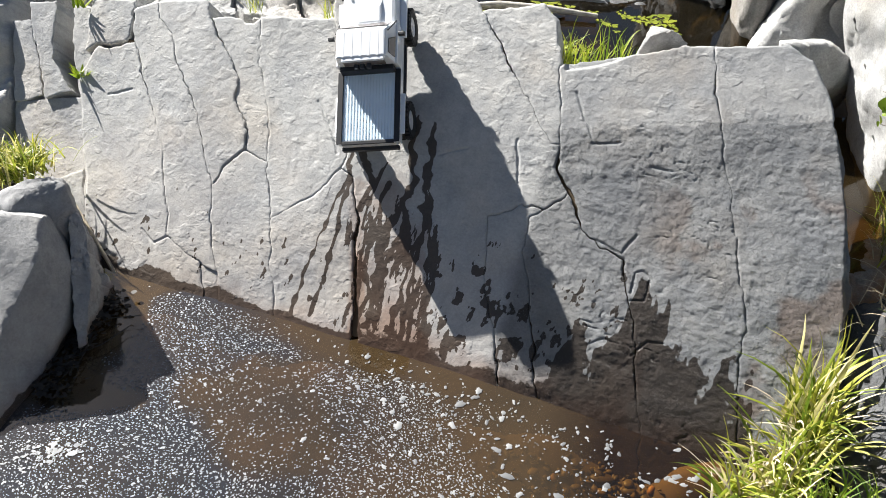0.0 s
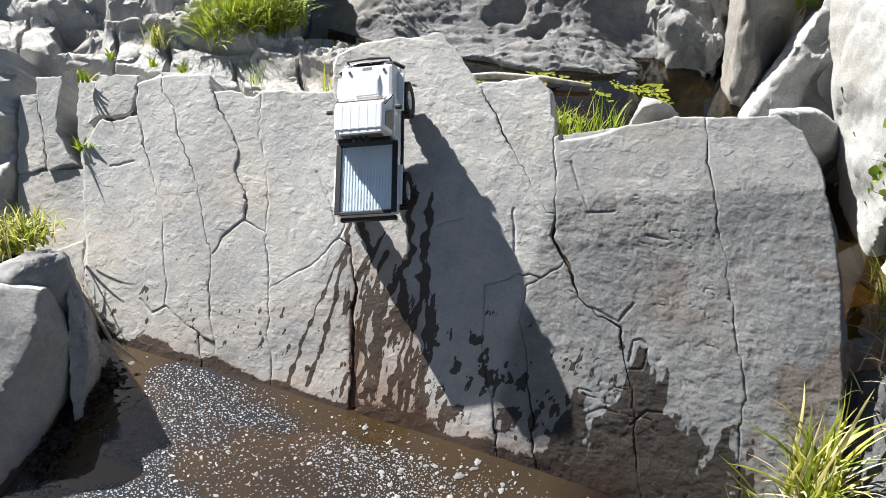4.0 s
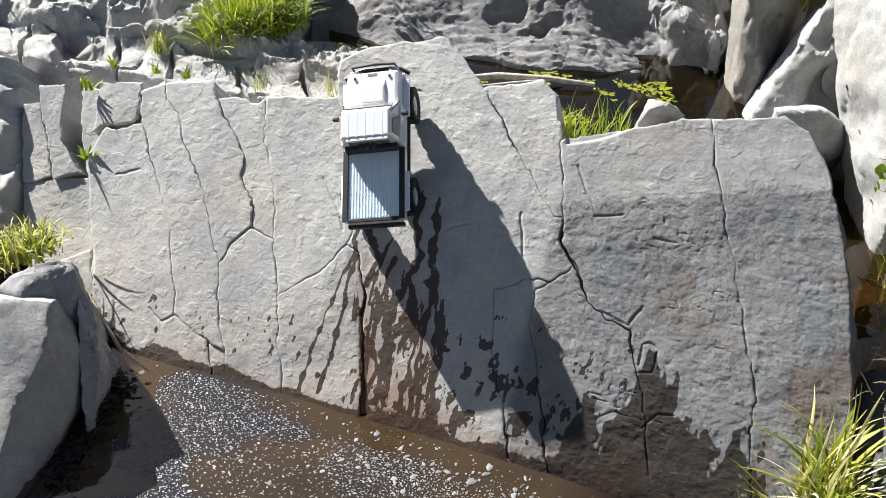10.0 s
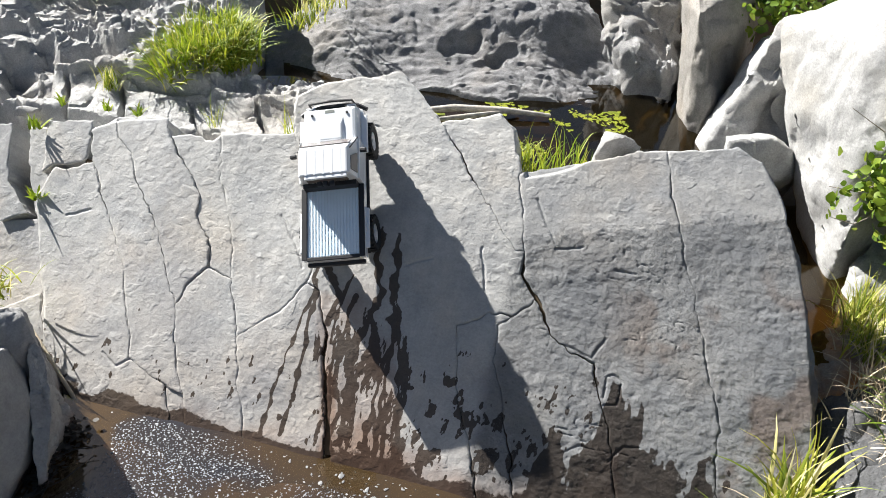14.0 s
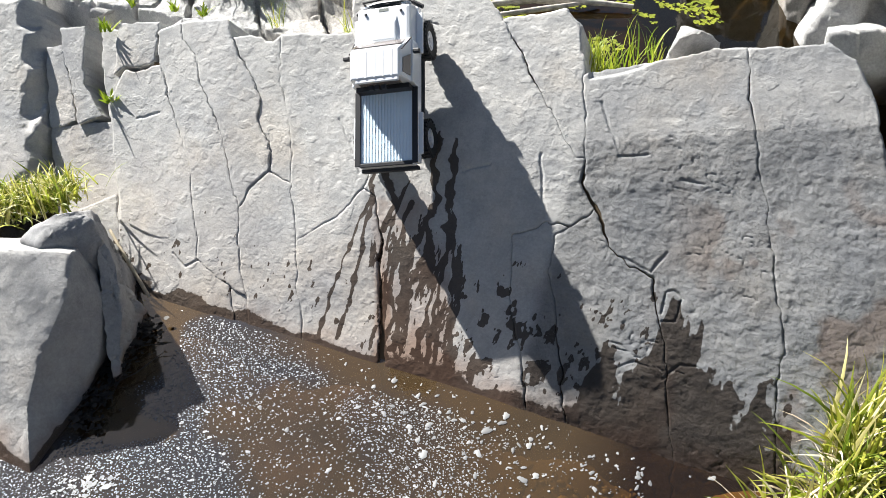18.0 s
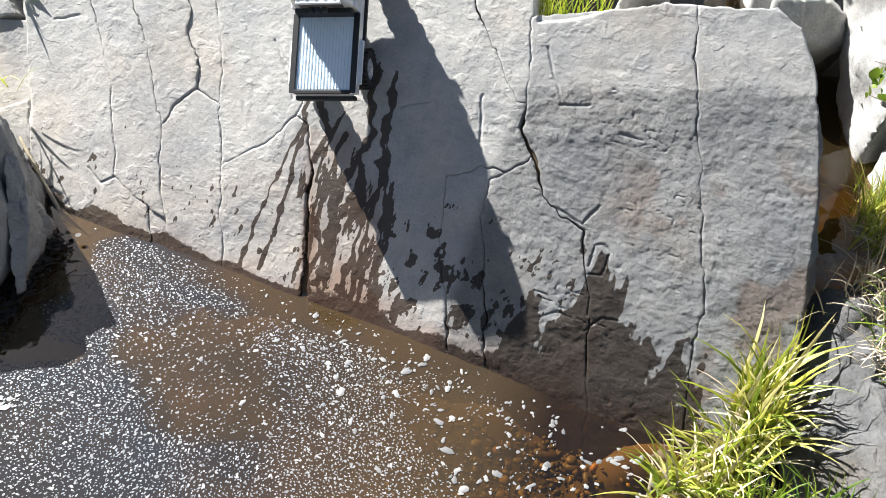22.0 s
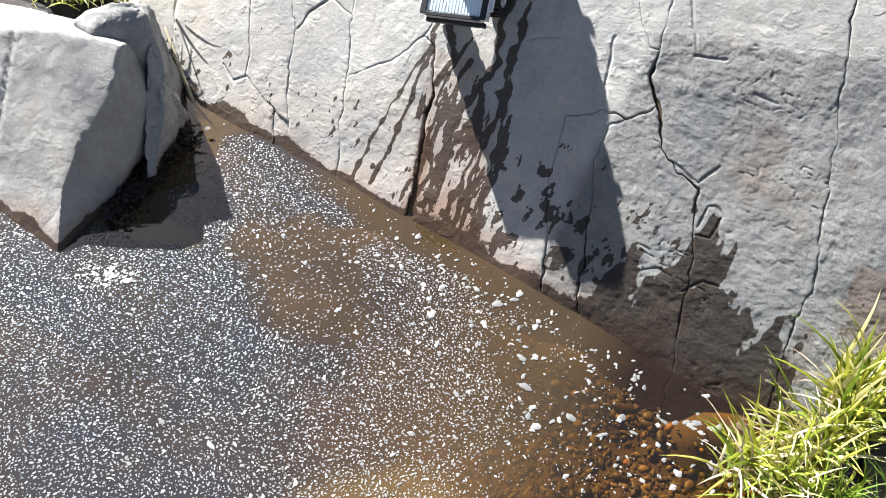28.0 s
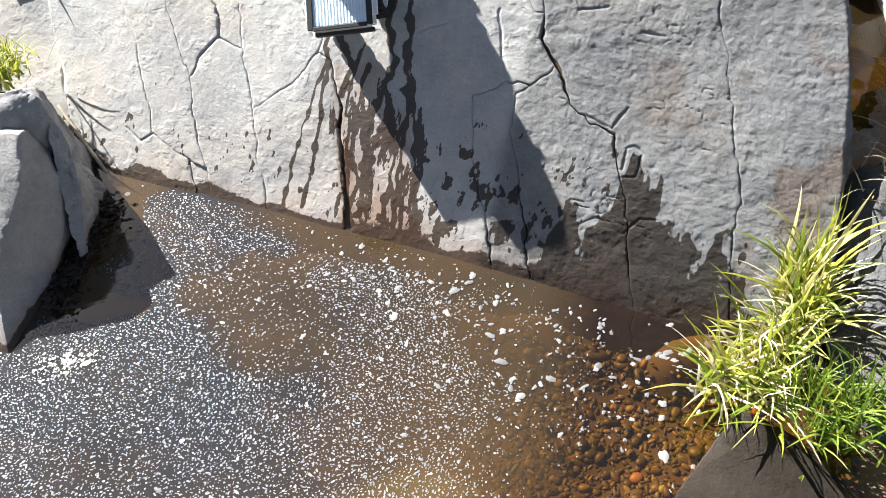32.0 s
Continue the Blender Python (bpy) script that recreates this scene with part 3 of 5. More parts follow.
slab_block([(0.25, 0.53), (0.22, 0.5), (0.23, 0.39), (0.3, 0.22), (0.38, 0.01), (0.47, -0.23), (0.35, -0.23), (0.24, 0.07), (0.16, 0.25), (0.12, 0.39), (0.1, 0.47), (0.18, 0.53)], 0.0016)
slab_block([(0.25, 0.53), (0.31, 0.6), (0.38, 0.51), (0.44, 0.47), (0.51, 0.45), (0.54, 0.37), (0.59, 0.24), (0.65, 0.07), (0.74, -0.23), (0.47, -0.23), (0.38, 0.01), (0.3, 0.22), (0.23, 0.39), (0.22, 0.5)], 0.0020)
slab_block([(0.18, 0.97), (0.36, 1.04), (0.52, 1.11), (0.6, 1.12), (0.65, 0.97), (0.69, 0.86), (0.76, 0.67), (0.82, 0.49), (0.87, 0.35), (0.89, 0.18), (0.97, -0.12), (0.74, -0.23), (0.65, 0.07), (0.59, 0.24), (0.54, 0.37), (0.51, 0.45), (0.44, 0.47), (0.38, 0.51), (0.327, 0.6), (0.262, 0.665), (0.25, 0.73), (0.22, 0.86)], 0.0023)
slab_block([(0.6, 1.12), (0.71, 1.14), (0.8, 1.17), (0.88, 1.13), (0.94, 1.04), (1.02, 0.84), (1.06, 0.69), (1.1, 0.57), (1.12, 0.39), (1.16, 0.12), (1.18, -0.12), (0.97, -0.12), (0.89, 0.18), (0.87, 0.35), (0.82, 0.49), (0.76, 0.67), (0.69, 0.86), (0.65, 0.97)], 0.0016)
slab_block([(-1.8, 0.74), (-1.72, 0.76), (-1.57, 0.5), (-1.68, 0.46)], -0.0200, edge=False)
slab_block([(-1.75, 0.82), (-1.64, 0.85), (-1.57, 0.64), (-1.46, 0.54), (-1.55, 0.49), (-1.72, 0.76)], -0.0120, edge=False)
slab_block([(-1.58, 0.86), (-1.51, 0.86), (-1.42, 0.65), (-1.4, 0.58), (-1.43, 0.55), (-1.51, 0.67)], -0.0300, edge=False)
slab_block([(-1.5, 0.88), (-1.33, 0.91), (-1.3, 0.77), (-1.42, 0.72), (-1.45, 0.69)], -0.0080, edge=False)
slab_block([(-1.68, 0.47), (-1.57, 0.49), (-1.42, 0.53), (-1.3, 0.28), (-1.31, 0.21), (-1.53, 0.16)], -0.0250, edge=False)
slab_block([(-2.22, 0.89), (-1.92, 0.91), (-1.85, 0.81), (-1.75, 0.61), (-1.62, 0.28), (-1.7, 0.14), (-2.31, 0.09), (-2.66, 0.58)], 0.0300, radius=0.05, edge=False)
slab_block([(-1.5, 0.15), (-1.31, 0.29), (-1.21, 0.12), (-1.36, -0.12), (-1.56, -0.12)], -0.0150, edge=False)

# ---- ground: pond bed, banks and the land around, one sheet to the horizon ----


def ground_height(x, y):
    p = np.column_stack([x, y, 0 * x])
    line = CENTRE - (x * math.tan(PSI))          # the slab's waterline
    back = y - line
    z = -0.26 + 0.03 * fbm(p, 1.5, 3, 60)
    shallow = smooth(0.05, 0.45, x) * smooth(1.5, 1.2, y) * smooth(0.2, 0.6, y)
    z = z + 0.13 * shallow
    z = z + 0.165 * np.exp(-(((x - 0.82) / 0.18) ** 2 + ((y - 1.24) / 0.085) ** 2) ** 1.5)
    z = z + 0.17 * np.exp(-((x + 0.03) / 0.24) ** 2 - ((y - 0.75) / 0.22) ** 2) * smooth(0.5, 0.1, x)
    z = np.maximum(z, -0.075 - 0.5 * np.clip(line - y - 0.08 + 0.05 * vnoise(p, 5, 66), 0, 1))
    z = np.maximum(z, -0.34 + 0.16 * np.exp(-(((x + 0.40) / 0.21) ** 2 + ((y - 1.46) / 0.22) ** 2) ** 2))
    z = np.maximum(z, -0.34 + 0.45 * smooth(0.86, 1.3, x + 0.25 * np.clip(1.2 - y, 0, 1)))
    wander = 0.35 * fbm(p, 0.7, 3, 62)
    z = np.maximum(z, -0.34 + 0.6 * smooth(0.10, -1.1, y + wander))
    z = np.maximum(z, -0.34 + (0.72 - 0.26 * smooth(0.75, 1.05, x)) * smooth(0.55, 1.0, back))
    z = np.maximum(z, -0.4 + 0.9 * smooth(-1.55, -3.0, x + 0.5 * np.minimum(wander, 0.2)))
    z = np.maximum(z, -0.3 + 1.2 * smooth(3.4, 4.6, y))
    z = np.maximum(z, -0.34 + 1.3 * smooth(1.6, 3.6, x + np.minimum(wander, 0.1)))
    far = np.hypot(x, y - 1.5)
    return z + 0.02 * fbm(p, 4, 4, 61) + 0.8 * smooth(5, 30, far)


axis = np.concatenate([-np.geomspace(300, 4.2, 14), np.arange(-4, 4.01, 0.04), np.geomspace(4.2, 300, 14)])
gx, gy = np.meshgrid(axis, axis + 1.5, indexing="ij")
n = len(axis)
k = np.arange(n * n).reshape(n, n)
gfaces = np.stack([k[:-1, :-1], k[1:, :-1], k[1:, 1:], k[:-1, 1:]], -1).reshape(-1, 4)
ground = mesh_object("ground", np.column_stack([gx.ravel(), gy.ravel(), ground_height(gx.ravel(), gy.ravel())]), gfaces.tolist(), SILT)
tagged(ground, "brown silty ground and pond bed", "ground", kind="structure")


def sheet(name, outline, z, material, label):
    ob = mesh_object(name, [(x, y, z) for x, y in outline], [list(range(len(outline)))], material, flat=True)
    return tagged(ob, label, "water", kind="structure")




def clearing(x, y):
    """Where the film of foam has been swept open."""
    p = np.column_stack([x, y, 0 * x])
    n = 0.10 * fbm(p, 4, 3, 71)
    a = np.hypot((x + 0.40) / 0.20, (y - 1.46) / 0.22) + n * 3
    b = np.hypot((x - 0.55) / 0.36, (y - 0.95) / 0.36) + n * 2
    return np.maximum(smooth(1.15, 0.9, a), smooth(1.15, 0.85, b))


def foam_cover(x, y):
    """Share of the pond's surface under foam."""
    p = np.column_stack([x, y, 0 * x])
    cover = (1 - 0.6 * clearing(x, y)) * (0.85 + 0.15 * fbm(p, 5, 3, 72)) * smooth(0.55, 0.15, x + 0.25 * fbm(p, 4, 2, 73))
    beside = x + 0.80 + 0.10 * smooth(1.5, 1.75, y) - 0.25 * (y - 1.42) + 0.10 * fbm(p, 7, 3, 74)
    cover = cover * np.where((y > 1.45 + 0.05 * vnoise(p, 9, 75)) & (x > -1.1), smooth(-0.03, 0.03, beside), 1.0)
    return cover * (1 - 0.93 * smooth(0.13, 0.05, CENTRE - x * math.tan(PSI) - y + 0.03 * vnoise(p, 8, 79)) * smooth(-0.65, -0.3, x))


wx, wy = np.meshgrid(np.arange(-3.4, 1.91, 0.025), np.arange(-1.6, 2.61, 0.025), indexing="ij")
k = np.arange(wx.size).reshape(wx.shape)
q = np.stack([k[:-1, :-1], k[1:, :-1], k[1:, 1:], k[:-1, 1:]], -1).reshape(-1, 4)
wx, wy = wx.ravel(), wy.ravel()
q = q[(wy < CENTRE - wx * math.tan(PSI) + 0.35)[q].all(1)]
used = np.unique(q)
pond = mesh_object("water", np.column_stack([wx[used], wy[used], 0 * used]), np.searchsorted(used, q).tolist(), POND)
tagged(pond, "brown pond water flecked with foam", "water", kind="structure")
point_field(pond, "film", np.clip(foam_cover(wx[used], wy[used]), 0, 1) * smooth(0.35, -0.5, wx[used]))
stirred = np.hypot((wx[used] + 0.03) / 0.22, (wy[used] - 0.83) / 0.16) + 0.5 * fbm(np.column_stack([wx, wy, 0 * wx])[used], 5, 4, 89)
point_field(pond, "ochre", 0.6 * smooth(1.2, 0.3, stirred))

sheet("upper_pool", [(-0.3, 2.75), (0.2, 2.45), (1.0, 2.3), (1.45, 2.5), (1.7, 3.4), (0.9, 3.9), (-0.4, 3.9)], 0.42, POOL, "still dark pool behind the slab")
sheet("rock_pool", [(-0.40 + 0.17 * math.cos(k * 0.45), 3.19 + 0.075 * math.sin(k * 0.45)) for k in range(14)], 0.545, POOL, "small dark puddle behind the ledge")
sheet("side_pool", [(1.0, 1.85), (1.25, 1.65), (1.9, 1.9), (1.9, 2.6), (1.1, 2.6)], 0.26, AMBER, "shallow brown pool between the rocks")

# ---- boulders ----


def creased(q, freq, seed, octaves=3):
    """Rounded swells parted by sharp creases."""
    return sum(0.55 ** k * (np.abs(vnoise(q + 0.3 * k, freq * 2.1 ** k, seed + 11 * k)) * 2 - 0.6) for k in range(octaves))


def rock(name, points, material, label, g=0.035, rounding=3, rough=0.02, seed=0, flow=(1, 1, 1), polys=None, cell=0.16, dents=(), chisel=0.0):
    """A boulder round a few corner points: hull, split fine, edges worn, surface broken up."""
    bm = bmesh.new()
    vs = [bm.verts.new(p) for p in points]
    if polys:
        for f in polys:
            bm.faces.new([vs[k] for k in f])
        bmesh.ops.recalc_face_normals(bm, faces=bm.faces)
    else:
        bmesh.ops.convex_hull(bm, input=vs)
    loose = [v for v in bm.verts if not v.link_faces]
    bmesh.ops.delete(bm, geom=loose, context="VERTS")
    bmesh.ops.triangulate(bm, faces=bm.faces[:])
    for step in range(7):
        long = [e for e in bm.edges if e.calc_length() > g * 1.5]
        if not long or len(bm.verts) > 26000:
            break
        bmesh.ops.subdivide_edges(bm, edges=long, cuts=1)
        bmesh.ops.triangulate(bm, faces=[f for f in bm.faces if len(f.verts) > 3])
    for _ in range(int(rounding * 2)):
        bmesh.ops.smooth_vert(bm, verts=bm.verts[:], factor=0.5, use_axis_x=True, use_axis_y=True, use_axis_z=True)
    bm.normal_update()
    co = np.array([v.co[:] for v in bm.verts])
    no = np.array([v.normal[:] for v in bm.verts])
    q = co * np.asarray(flow)
    ridge = 1 - 2 * np.abs(fbm(q, 4.5, 4, seed + 3))
    gouge = smooth(0.10, 0.0, np.abs(fbm(q * (1, 1, 0.6), 3.0, 3, seed + 21)))
    low = fbm(q, 0.5 / cell, 2, seed)
    step = low * 4.0
    terrace = (np.floor(step) + smooth(0.0, 0.25, step - np.floor(step))) / 4.0
    d = rough * (0.55 * creased(q, 0.45 / cell, seed) + 0.7 * terrace + 0.25 * low + 0.20 * fbm(q, 18, 4, seed + 5, 0.65) - 0.35 * gouge)
    if chisel:
        for size, k in ((cell, 1.0), (cell * 0.4, 0.4)):
            face, gap = facets(co * np.asarray(flow), size, seed + 40)
            d = d + chisel * k * (face - 0.5 * smooth(0.12 * size, 0.0, gap))
    for x, y, z, r, deep in dents:
        d = d - deep * np.exp(-(((co - (x, y, z)) ** 2).sum(1) / r ** 2) ** 1.5)
    for v, m, k in zip(bm.verts, no, d):
        v.co = v.co + Vector(m * k)
    ob = part(name, bm, material, None, smoothed=True)
    return tagged(ob, label, "rock")


def waterline(ob, rugged=0.35):
    """A wet brown rim where a rock meets the pond."""
    co = np.array([v.co[:] for v in ob.data.vertices])
    n = fbm(co, 9, 3, 37)
    point_field(ob, "wet", np.clip(0.5 + (0.022 + 0.012 * n - co[:, 2]) * 30, 0, 1))
    point_field(ob, "stain", 0.7 * smooth(0.07, 0.0, co[:, 2] - 0.03 * n))
    point_field(ob, "old", np.zeros(len(co)))
    point_field(ob, "rugged", np.full(len(co), rugged))
    return ob


JOINT = (-0.998, 0.063, 0.0, 1.489)     # a joint plane that crosses the boulder
big = rock("boulder", [(-1.707, 1.875, 0.24), (-1.215, 1.825, 0.376), (-1.033, 1.817, 0.366), (-1.028, 1.708, 0.30), (-1.097, 1.572, 0.19), (-1.126, 1.483, 0.105), (-1.099, 1.323, -0.01), (-1.790, 1.643, -0.01), (-0.985, 1.80, 0.20), (-0.99, 1.70, 0.10), (-1.03, 1.60, 0.03), (-1.07, 1.44, -0.01), (-1.11, 1.35, -0.3), (-1.790, 1.663, -0.3), (-1.10, 1.47, -0.3), (-1.06, 1.85, -0.3), (-1.810, 2.05, -0.3), (-1.05, 1.95, 0.30), (-1.7, 2.06, 0.24)],
     BOULDER, "large grey boulder with a broken shaded side standing in the pond", 0.013, 0.6, 0.003, 1, chisel=0.002, cell=0.22,
     polys=[(0, 7, 6, 5), (0, 5, 4), (0, 4, 3, 1), (1, 3, 2), (2, 3, 8), (3, 9, 8), (3, 4, 9), (4, 10, 9), (4, 5, 10), (5, 11, 10), (5, 6, 11), (7, 13, 12, 6), (6, 12, 14, 11), (11, 14, 15, 10), (10, 15, 9), (9, 15, 17, 8), (0, 1, 18), (1, 2, 17, 18), (2, 8, 17), (0, 18, 16, 13, 7), (18, 17, 15, 16), (12, 13, 16, 15, 14)])
co = np.array([v.co[:] for v in big.data.vertices])
off = co @ np.array(JOINT[:3]) - JOINT[3] + 0.004 * vnoise(co, 9, 38)
sunk = 0.006 * smooth(0.012, 0.003, np.abs(off))
for v, k in zip(big.data.vertices, sunk):
    v.co = v.co - v.normal * k
waterline(big)
waterline(rock("boulder", [(-1.225, 1.897, 0.355), (-1.126, 1.925, 0.41), (-1.04, 1.956, 0.412), (-1.0, 1.94, 0.385), (-0.985, 1.915, 0.335), (-1.022, 1.872, 0.31), (-1.134, 1.839, 0.37), (-0.975, 1.95, -0.1), (-0.99, 1.87, -0.1), (-1.15, 1.85, -0.1), (-1.22, 2.15, 0.15), (-1.02, 2.08, -0.1), (-1.05, 2.05, 0.33)],
     BOULDER, "rounded grey boulder leaning on the larger one", 0.013, 0.7, 0.010, 2, chisel=0.009))
waterline(rock("rock", [(-1.0, 1.90, 0.32), (-0.985, 1.925, 0.325), (-0.95, 1.885, 0.265), (-0.93, 1.778, 0.165), (-0.938, 1.653, 0.03), (-0.967, 1.632, 0.02), (-0.985, 1.779, 0.15), (-1.0, 1.865, 0.29), (-0.95, 1.93, -0.15), (-0.95, 1.68, -0.15), (-1.0, 1.70, -0.15), (-1.02, 1.9, -0.15)],
     BOULDER, "upright sliver of grey rock split from the boulder", 0.010, 0.5, 0.009, 23, chisel=0.010, cell=0.08))
waterline(rock("boulder", [(-1.83, 1.95, 0.27), (-1.80, 1.86, 0.12), (-1.84, 1.70, 0.0), (-1.95, 1.68, 0.0), (-2.3, 1.8, 0.0), (-2.46, 2.12, 0.29), (-1.80, 2.32, 0.25), (-1.84, 1.72, -0.3), (-2.2, 1.9, -0.3), (-1.82, 2.1, -0.2)],
     BOULDER, "grey boulder beneath an overhanging tuft of grass", 0.02, 1, 0.012, 22, chisel=0.010))
rock("rock", [(1.27, 1.78, 0.25), (1.35, 1.88, 0.26), (1.50, 1.89, 0.26), (1.46, 1.68, 0.27), (1.31, 1.55, 0.2), (1.2, 1.56, 0.16), (1.24, 1.66, 0.24), (1.22, 1.6, -0.1), (1.27, 1.84, -0.1), (1.55, 1.9, 0.0), (1.5, 1.6, 0.0)], RUST, "grey rock with orange rust stains on the bank", 0.016, 1, 0.02, 4, chisel=0.014)
rock("rock", [(1.15, 1.62, 0.18), (1.10, 1.46, 0.0), (1.28, 1.52, 0.30), (1.5, 1.6, 0.3), (1.35, 1.25, 0.26), (1.25, 0.80, 0.2), (1.08, 1.2, 0.02), (1.12, 0.9, 0.06), (1.1, 1.3, -0.2), (1.7, 1.3, 0.2), (1.6, 0.9, 0.1), (1.2, 0.9, -0.2), (1.6, 1.7, -0.1)], BANK, "weathered grey bank rock beside the grass", 0.018, 1, 0.024, 5, chisel=0.018)
rock("rock", [(0.79, 0.99, 0.12), (0.60, 0.81, 0.08), (0.53, 0.72, 0.02), (0.92, 0.93, 0.08), (0.88, 0.6, 0.06), (0.55, 0.5, -0.05), (0.85, 0.95, -0.2), (0.6, 0.78, -0.25), (1.1, 0.7, 0.0), (1.0, 0.5, -0.2)], WETROCK, "wedge of wet brown rock dipping into the water", 0.02, 1, 0.006, 6)
rock("boulder", [(1.45, 2.75, 0.95), (1.48, 2.6, 0.70), (1.55, 2.5, 0.46), (1.56, 2.42, 0.28), (1.52, 2.12, 0.24), (1.51, 2.10, 0.42), (1.555, 2.10, 0.71), (1.57, 2.14, 0.92), (1.52, 2.3, 1.0), (1.62, 2.4, 1.08), (2.1, 2.3, 0.3), (2.1, 2.3, 1.1), (2.1, 2.9, 1.1), (2.0, 2.9, 0.1), (1.7, 2.2, 0.1), (1.6, 2.2, 0.1)], WHITE, "tall sunlit pale boulder with a shaded flank", 0.016, 1.5, 0.016, 7, cell=0.26, dents=[(1.6, 2.08, 0.6, 0.10, 0.05), (1.54, 2.4, 0.62, 0.10, 0.03), (1.53, 2.25, 0.42, 0.07, 0.02)], chisel=0.006)
rock("boulder", [(1.29, 2.85, 0.41), (1.45, 3.0, 0.55), (1.59, 3.1, 0.76), (1.27, 2.72, 0.47), (1.36, 2.75, 0.63), (1.48, 2.8, 0.92), (1.50, 2.7, 0.82), (1.56, 2.66, 0.55), (1.40, 2.64, 0.46), (1.66, 2.85, 0.8), (1.7, 2.75, 0.4), (1.3, 2.7, 0.2), (1.6, 2.7, 0.2), (1.6, 3.1, 0.2)], WHITE, "pale water-worn boulder with a hollow", 0.016, 0.7, 0.022, 8, cell=0.24, dents=[(1.50, 2.66, 0.60, 0.10, 0.11), (1.46, 2.72, 0.78, 0.06, 0.05), (1.36, 2.68, 0.50, 0.04, 0.03)], chisel=0.008)
rock("rock", [(1.24, 2.52, 0.60), (1.41, 2.52, 0.61), (1.50, 2.5, 0.56), (1.56, 2.5, 0.46), (1.43, 2.46, 0.46), (1.26, 2.44, 0.5), (1.5, 2.6, 0.3), (1.3, 2.6, 0.3), (1.45, 2.68, 0.55), (1.3, 2.66, 0.55)], WHITE, "small rounded pale rock", 0.016, 2, 0.014, 9, chisel=0.008)
rock("boulder", [(1.30, 3.3, 0.84), (1.31, 3.2, 0.58), (1.30, 2.98, 0.40), (1.235, 2.95, 0.90), (1.285, 2.9, 0.73), (1.32, 2.88, 0.58), (1.31, 2.90, 0.43), (1.53, 3.16, 0.94), (1.51, 3.15, 0.77), (1.43, 3.10, 0.56), (1.7, 3.4, 1.0), (1.4, 3.5, 1.0), (1.3, 2.95, 0.2), (1.6, 3.2, 0.2), (1.5, 3.5, 0.3)], TAN, "split upright tan boulder above the pool", 0.018, 0.5, 0.014, 10, cell=0.3, dents=[(1.40, 2.93, 0.72, 0.09, 0.05)], chisel=0.012)
rock("boulder", [(1.07, 3.6, 0.8), (1.12, 3.3, 0.42), (1.27, 3.1, 0.38), (1.42, 3.6, 0.85), (1.15, 3.4, 0.63), (1.25, 3.2, 0.5), (1.1, 3.3, 0.2), (1.5, 3.4, 0.2), (1.2, 4.0, 0.7), (1.3, 3.2, 0.15)], GREY, "rough grey boulder above the pool", 0.018, 0.5, 0.035, 11, dents=[(1.2, 3.2, 0.46, 0.08, 0.07), (1.3, 3.12, 0.45, 0.06, 0.05)], chisel=0.022)
rock("rock", [(1.62, 2.13, 0.4), (1.84, 2.31, 0.4), (1.86, 2.07, 0.33), (1.68, 1.9, 0.3), (1.53, 1.98, 0.32), (1.56, 2.1, 0.36), (1.5, 2.0, 0.1), (1.8, 1.9, 0.1), (1.9, 2.3, 0.1)], WHITE, "flat sunlit pale rock", 0.018, 1, 0.018, 12, chisel=0.012)
rock("rock", [(1.50, 1.80, 0.37), (1.68, 1.76, 0.45), (1.80, 1.7, 0.47), (1.39, 1.54, 0.40), (1.37, 1.30, 0.36), (1.7, 1.3, 0.42), (1.45, 1.75, 0.1), (1.9, 1.8, 0.2), (1.9, 1.3, 0.1), (1.42, 1.4, 0.1)], DARKROCK, "dark rough rock on the bank", 0.02, 1, 0.02, 13, chisel=0.02)
rock("rock", [(0.69, 2.27, 0.66), (0.70, 2.24, 0.74), (0.77, 2.23, 0.77), (0.86, 2.27, 0.70), (0.74, 2.37, 0.73), (0.82, 2.39, 0.55), (0.68, 2.32, 0.55)], GREY, "small grey rock on the slab's crest", 0.02, 2, 0.008, 14, chisel=0.01)


def outcrop(name, x0, x1, y0, y1, shape, material, label, g=0.0085, split=None):
    """Bedrock as a sheet of broken, tilted faces; shape gives height and roughness."""
    nx, ny = int((x1 - x0) / g) + 1, int((y1 - y0) / g) + 1
    X, Y = (a.ravel() for a in np.meshgrid(np.linspace(x0, x1, nx), np.linspace(y0, y1, ny), indexing="ij"))
    p = np.column_stack([X, Y, 0 * X])
    wob = p + 0.02 * np.column_stack([vnoise(p, 9, 81), vnoise(p, 9, 82), 0 * X])
    z, rough = shape(X, Y, wob)
    for size, k, seed in ((0.20, 0.055, 83), (0.075, 0.022, 84), (0.03, 0.008, 85)):
        face, gap = facets(wob @ np.array([[0.55, 0.5, 0], [-0.35, 1.0, 0], [0, 0, 1]]), size, seed)
        z = z + rough * (k * face - 0.35 * k * smooth(0.10 * size, 0.0, gap))
    z = z + rough * 0.006 * fbm(wob, 26, 4, 86, 0.6)
    k = np.arange(nx * ny).reshape(nx, ny)
    f = np.stack([k[:-1, :-1], k[1:, :-1], k[1:, 1:], k[:-1, 1:]], -1).reshape(-1, 4)
    if split is None:
        ob = mesh_object(name, np.column_stack([X, Y, z]), f.tolist(), material)
        ob.data.set_sharp_from_angle(angle=radians(35))
        return tagged(ob, label, "rock")
    which, gap = split(X, Y, wob)
    z = z - np.where(which < 20, 0.045, 0.015) * smooth(0.012, 0.004, gap)
    ob = new(name)
    for w in np.unique(which):
        own = f[which[f[:, 0]] == w]
        used = np.unique(own)
        piece = mesh_object("rock_block", np.column_stack([X, Y, z])[used], np.searchsorted(used, own).tolist(), material, ob)
        piece.data.set_sharp_from_angle(angle=radians(35))
    return tagged(ob, label, "rock")


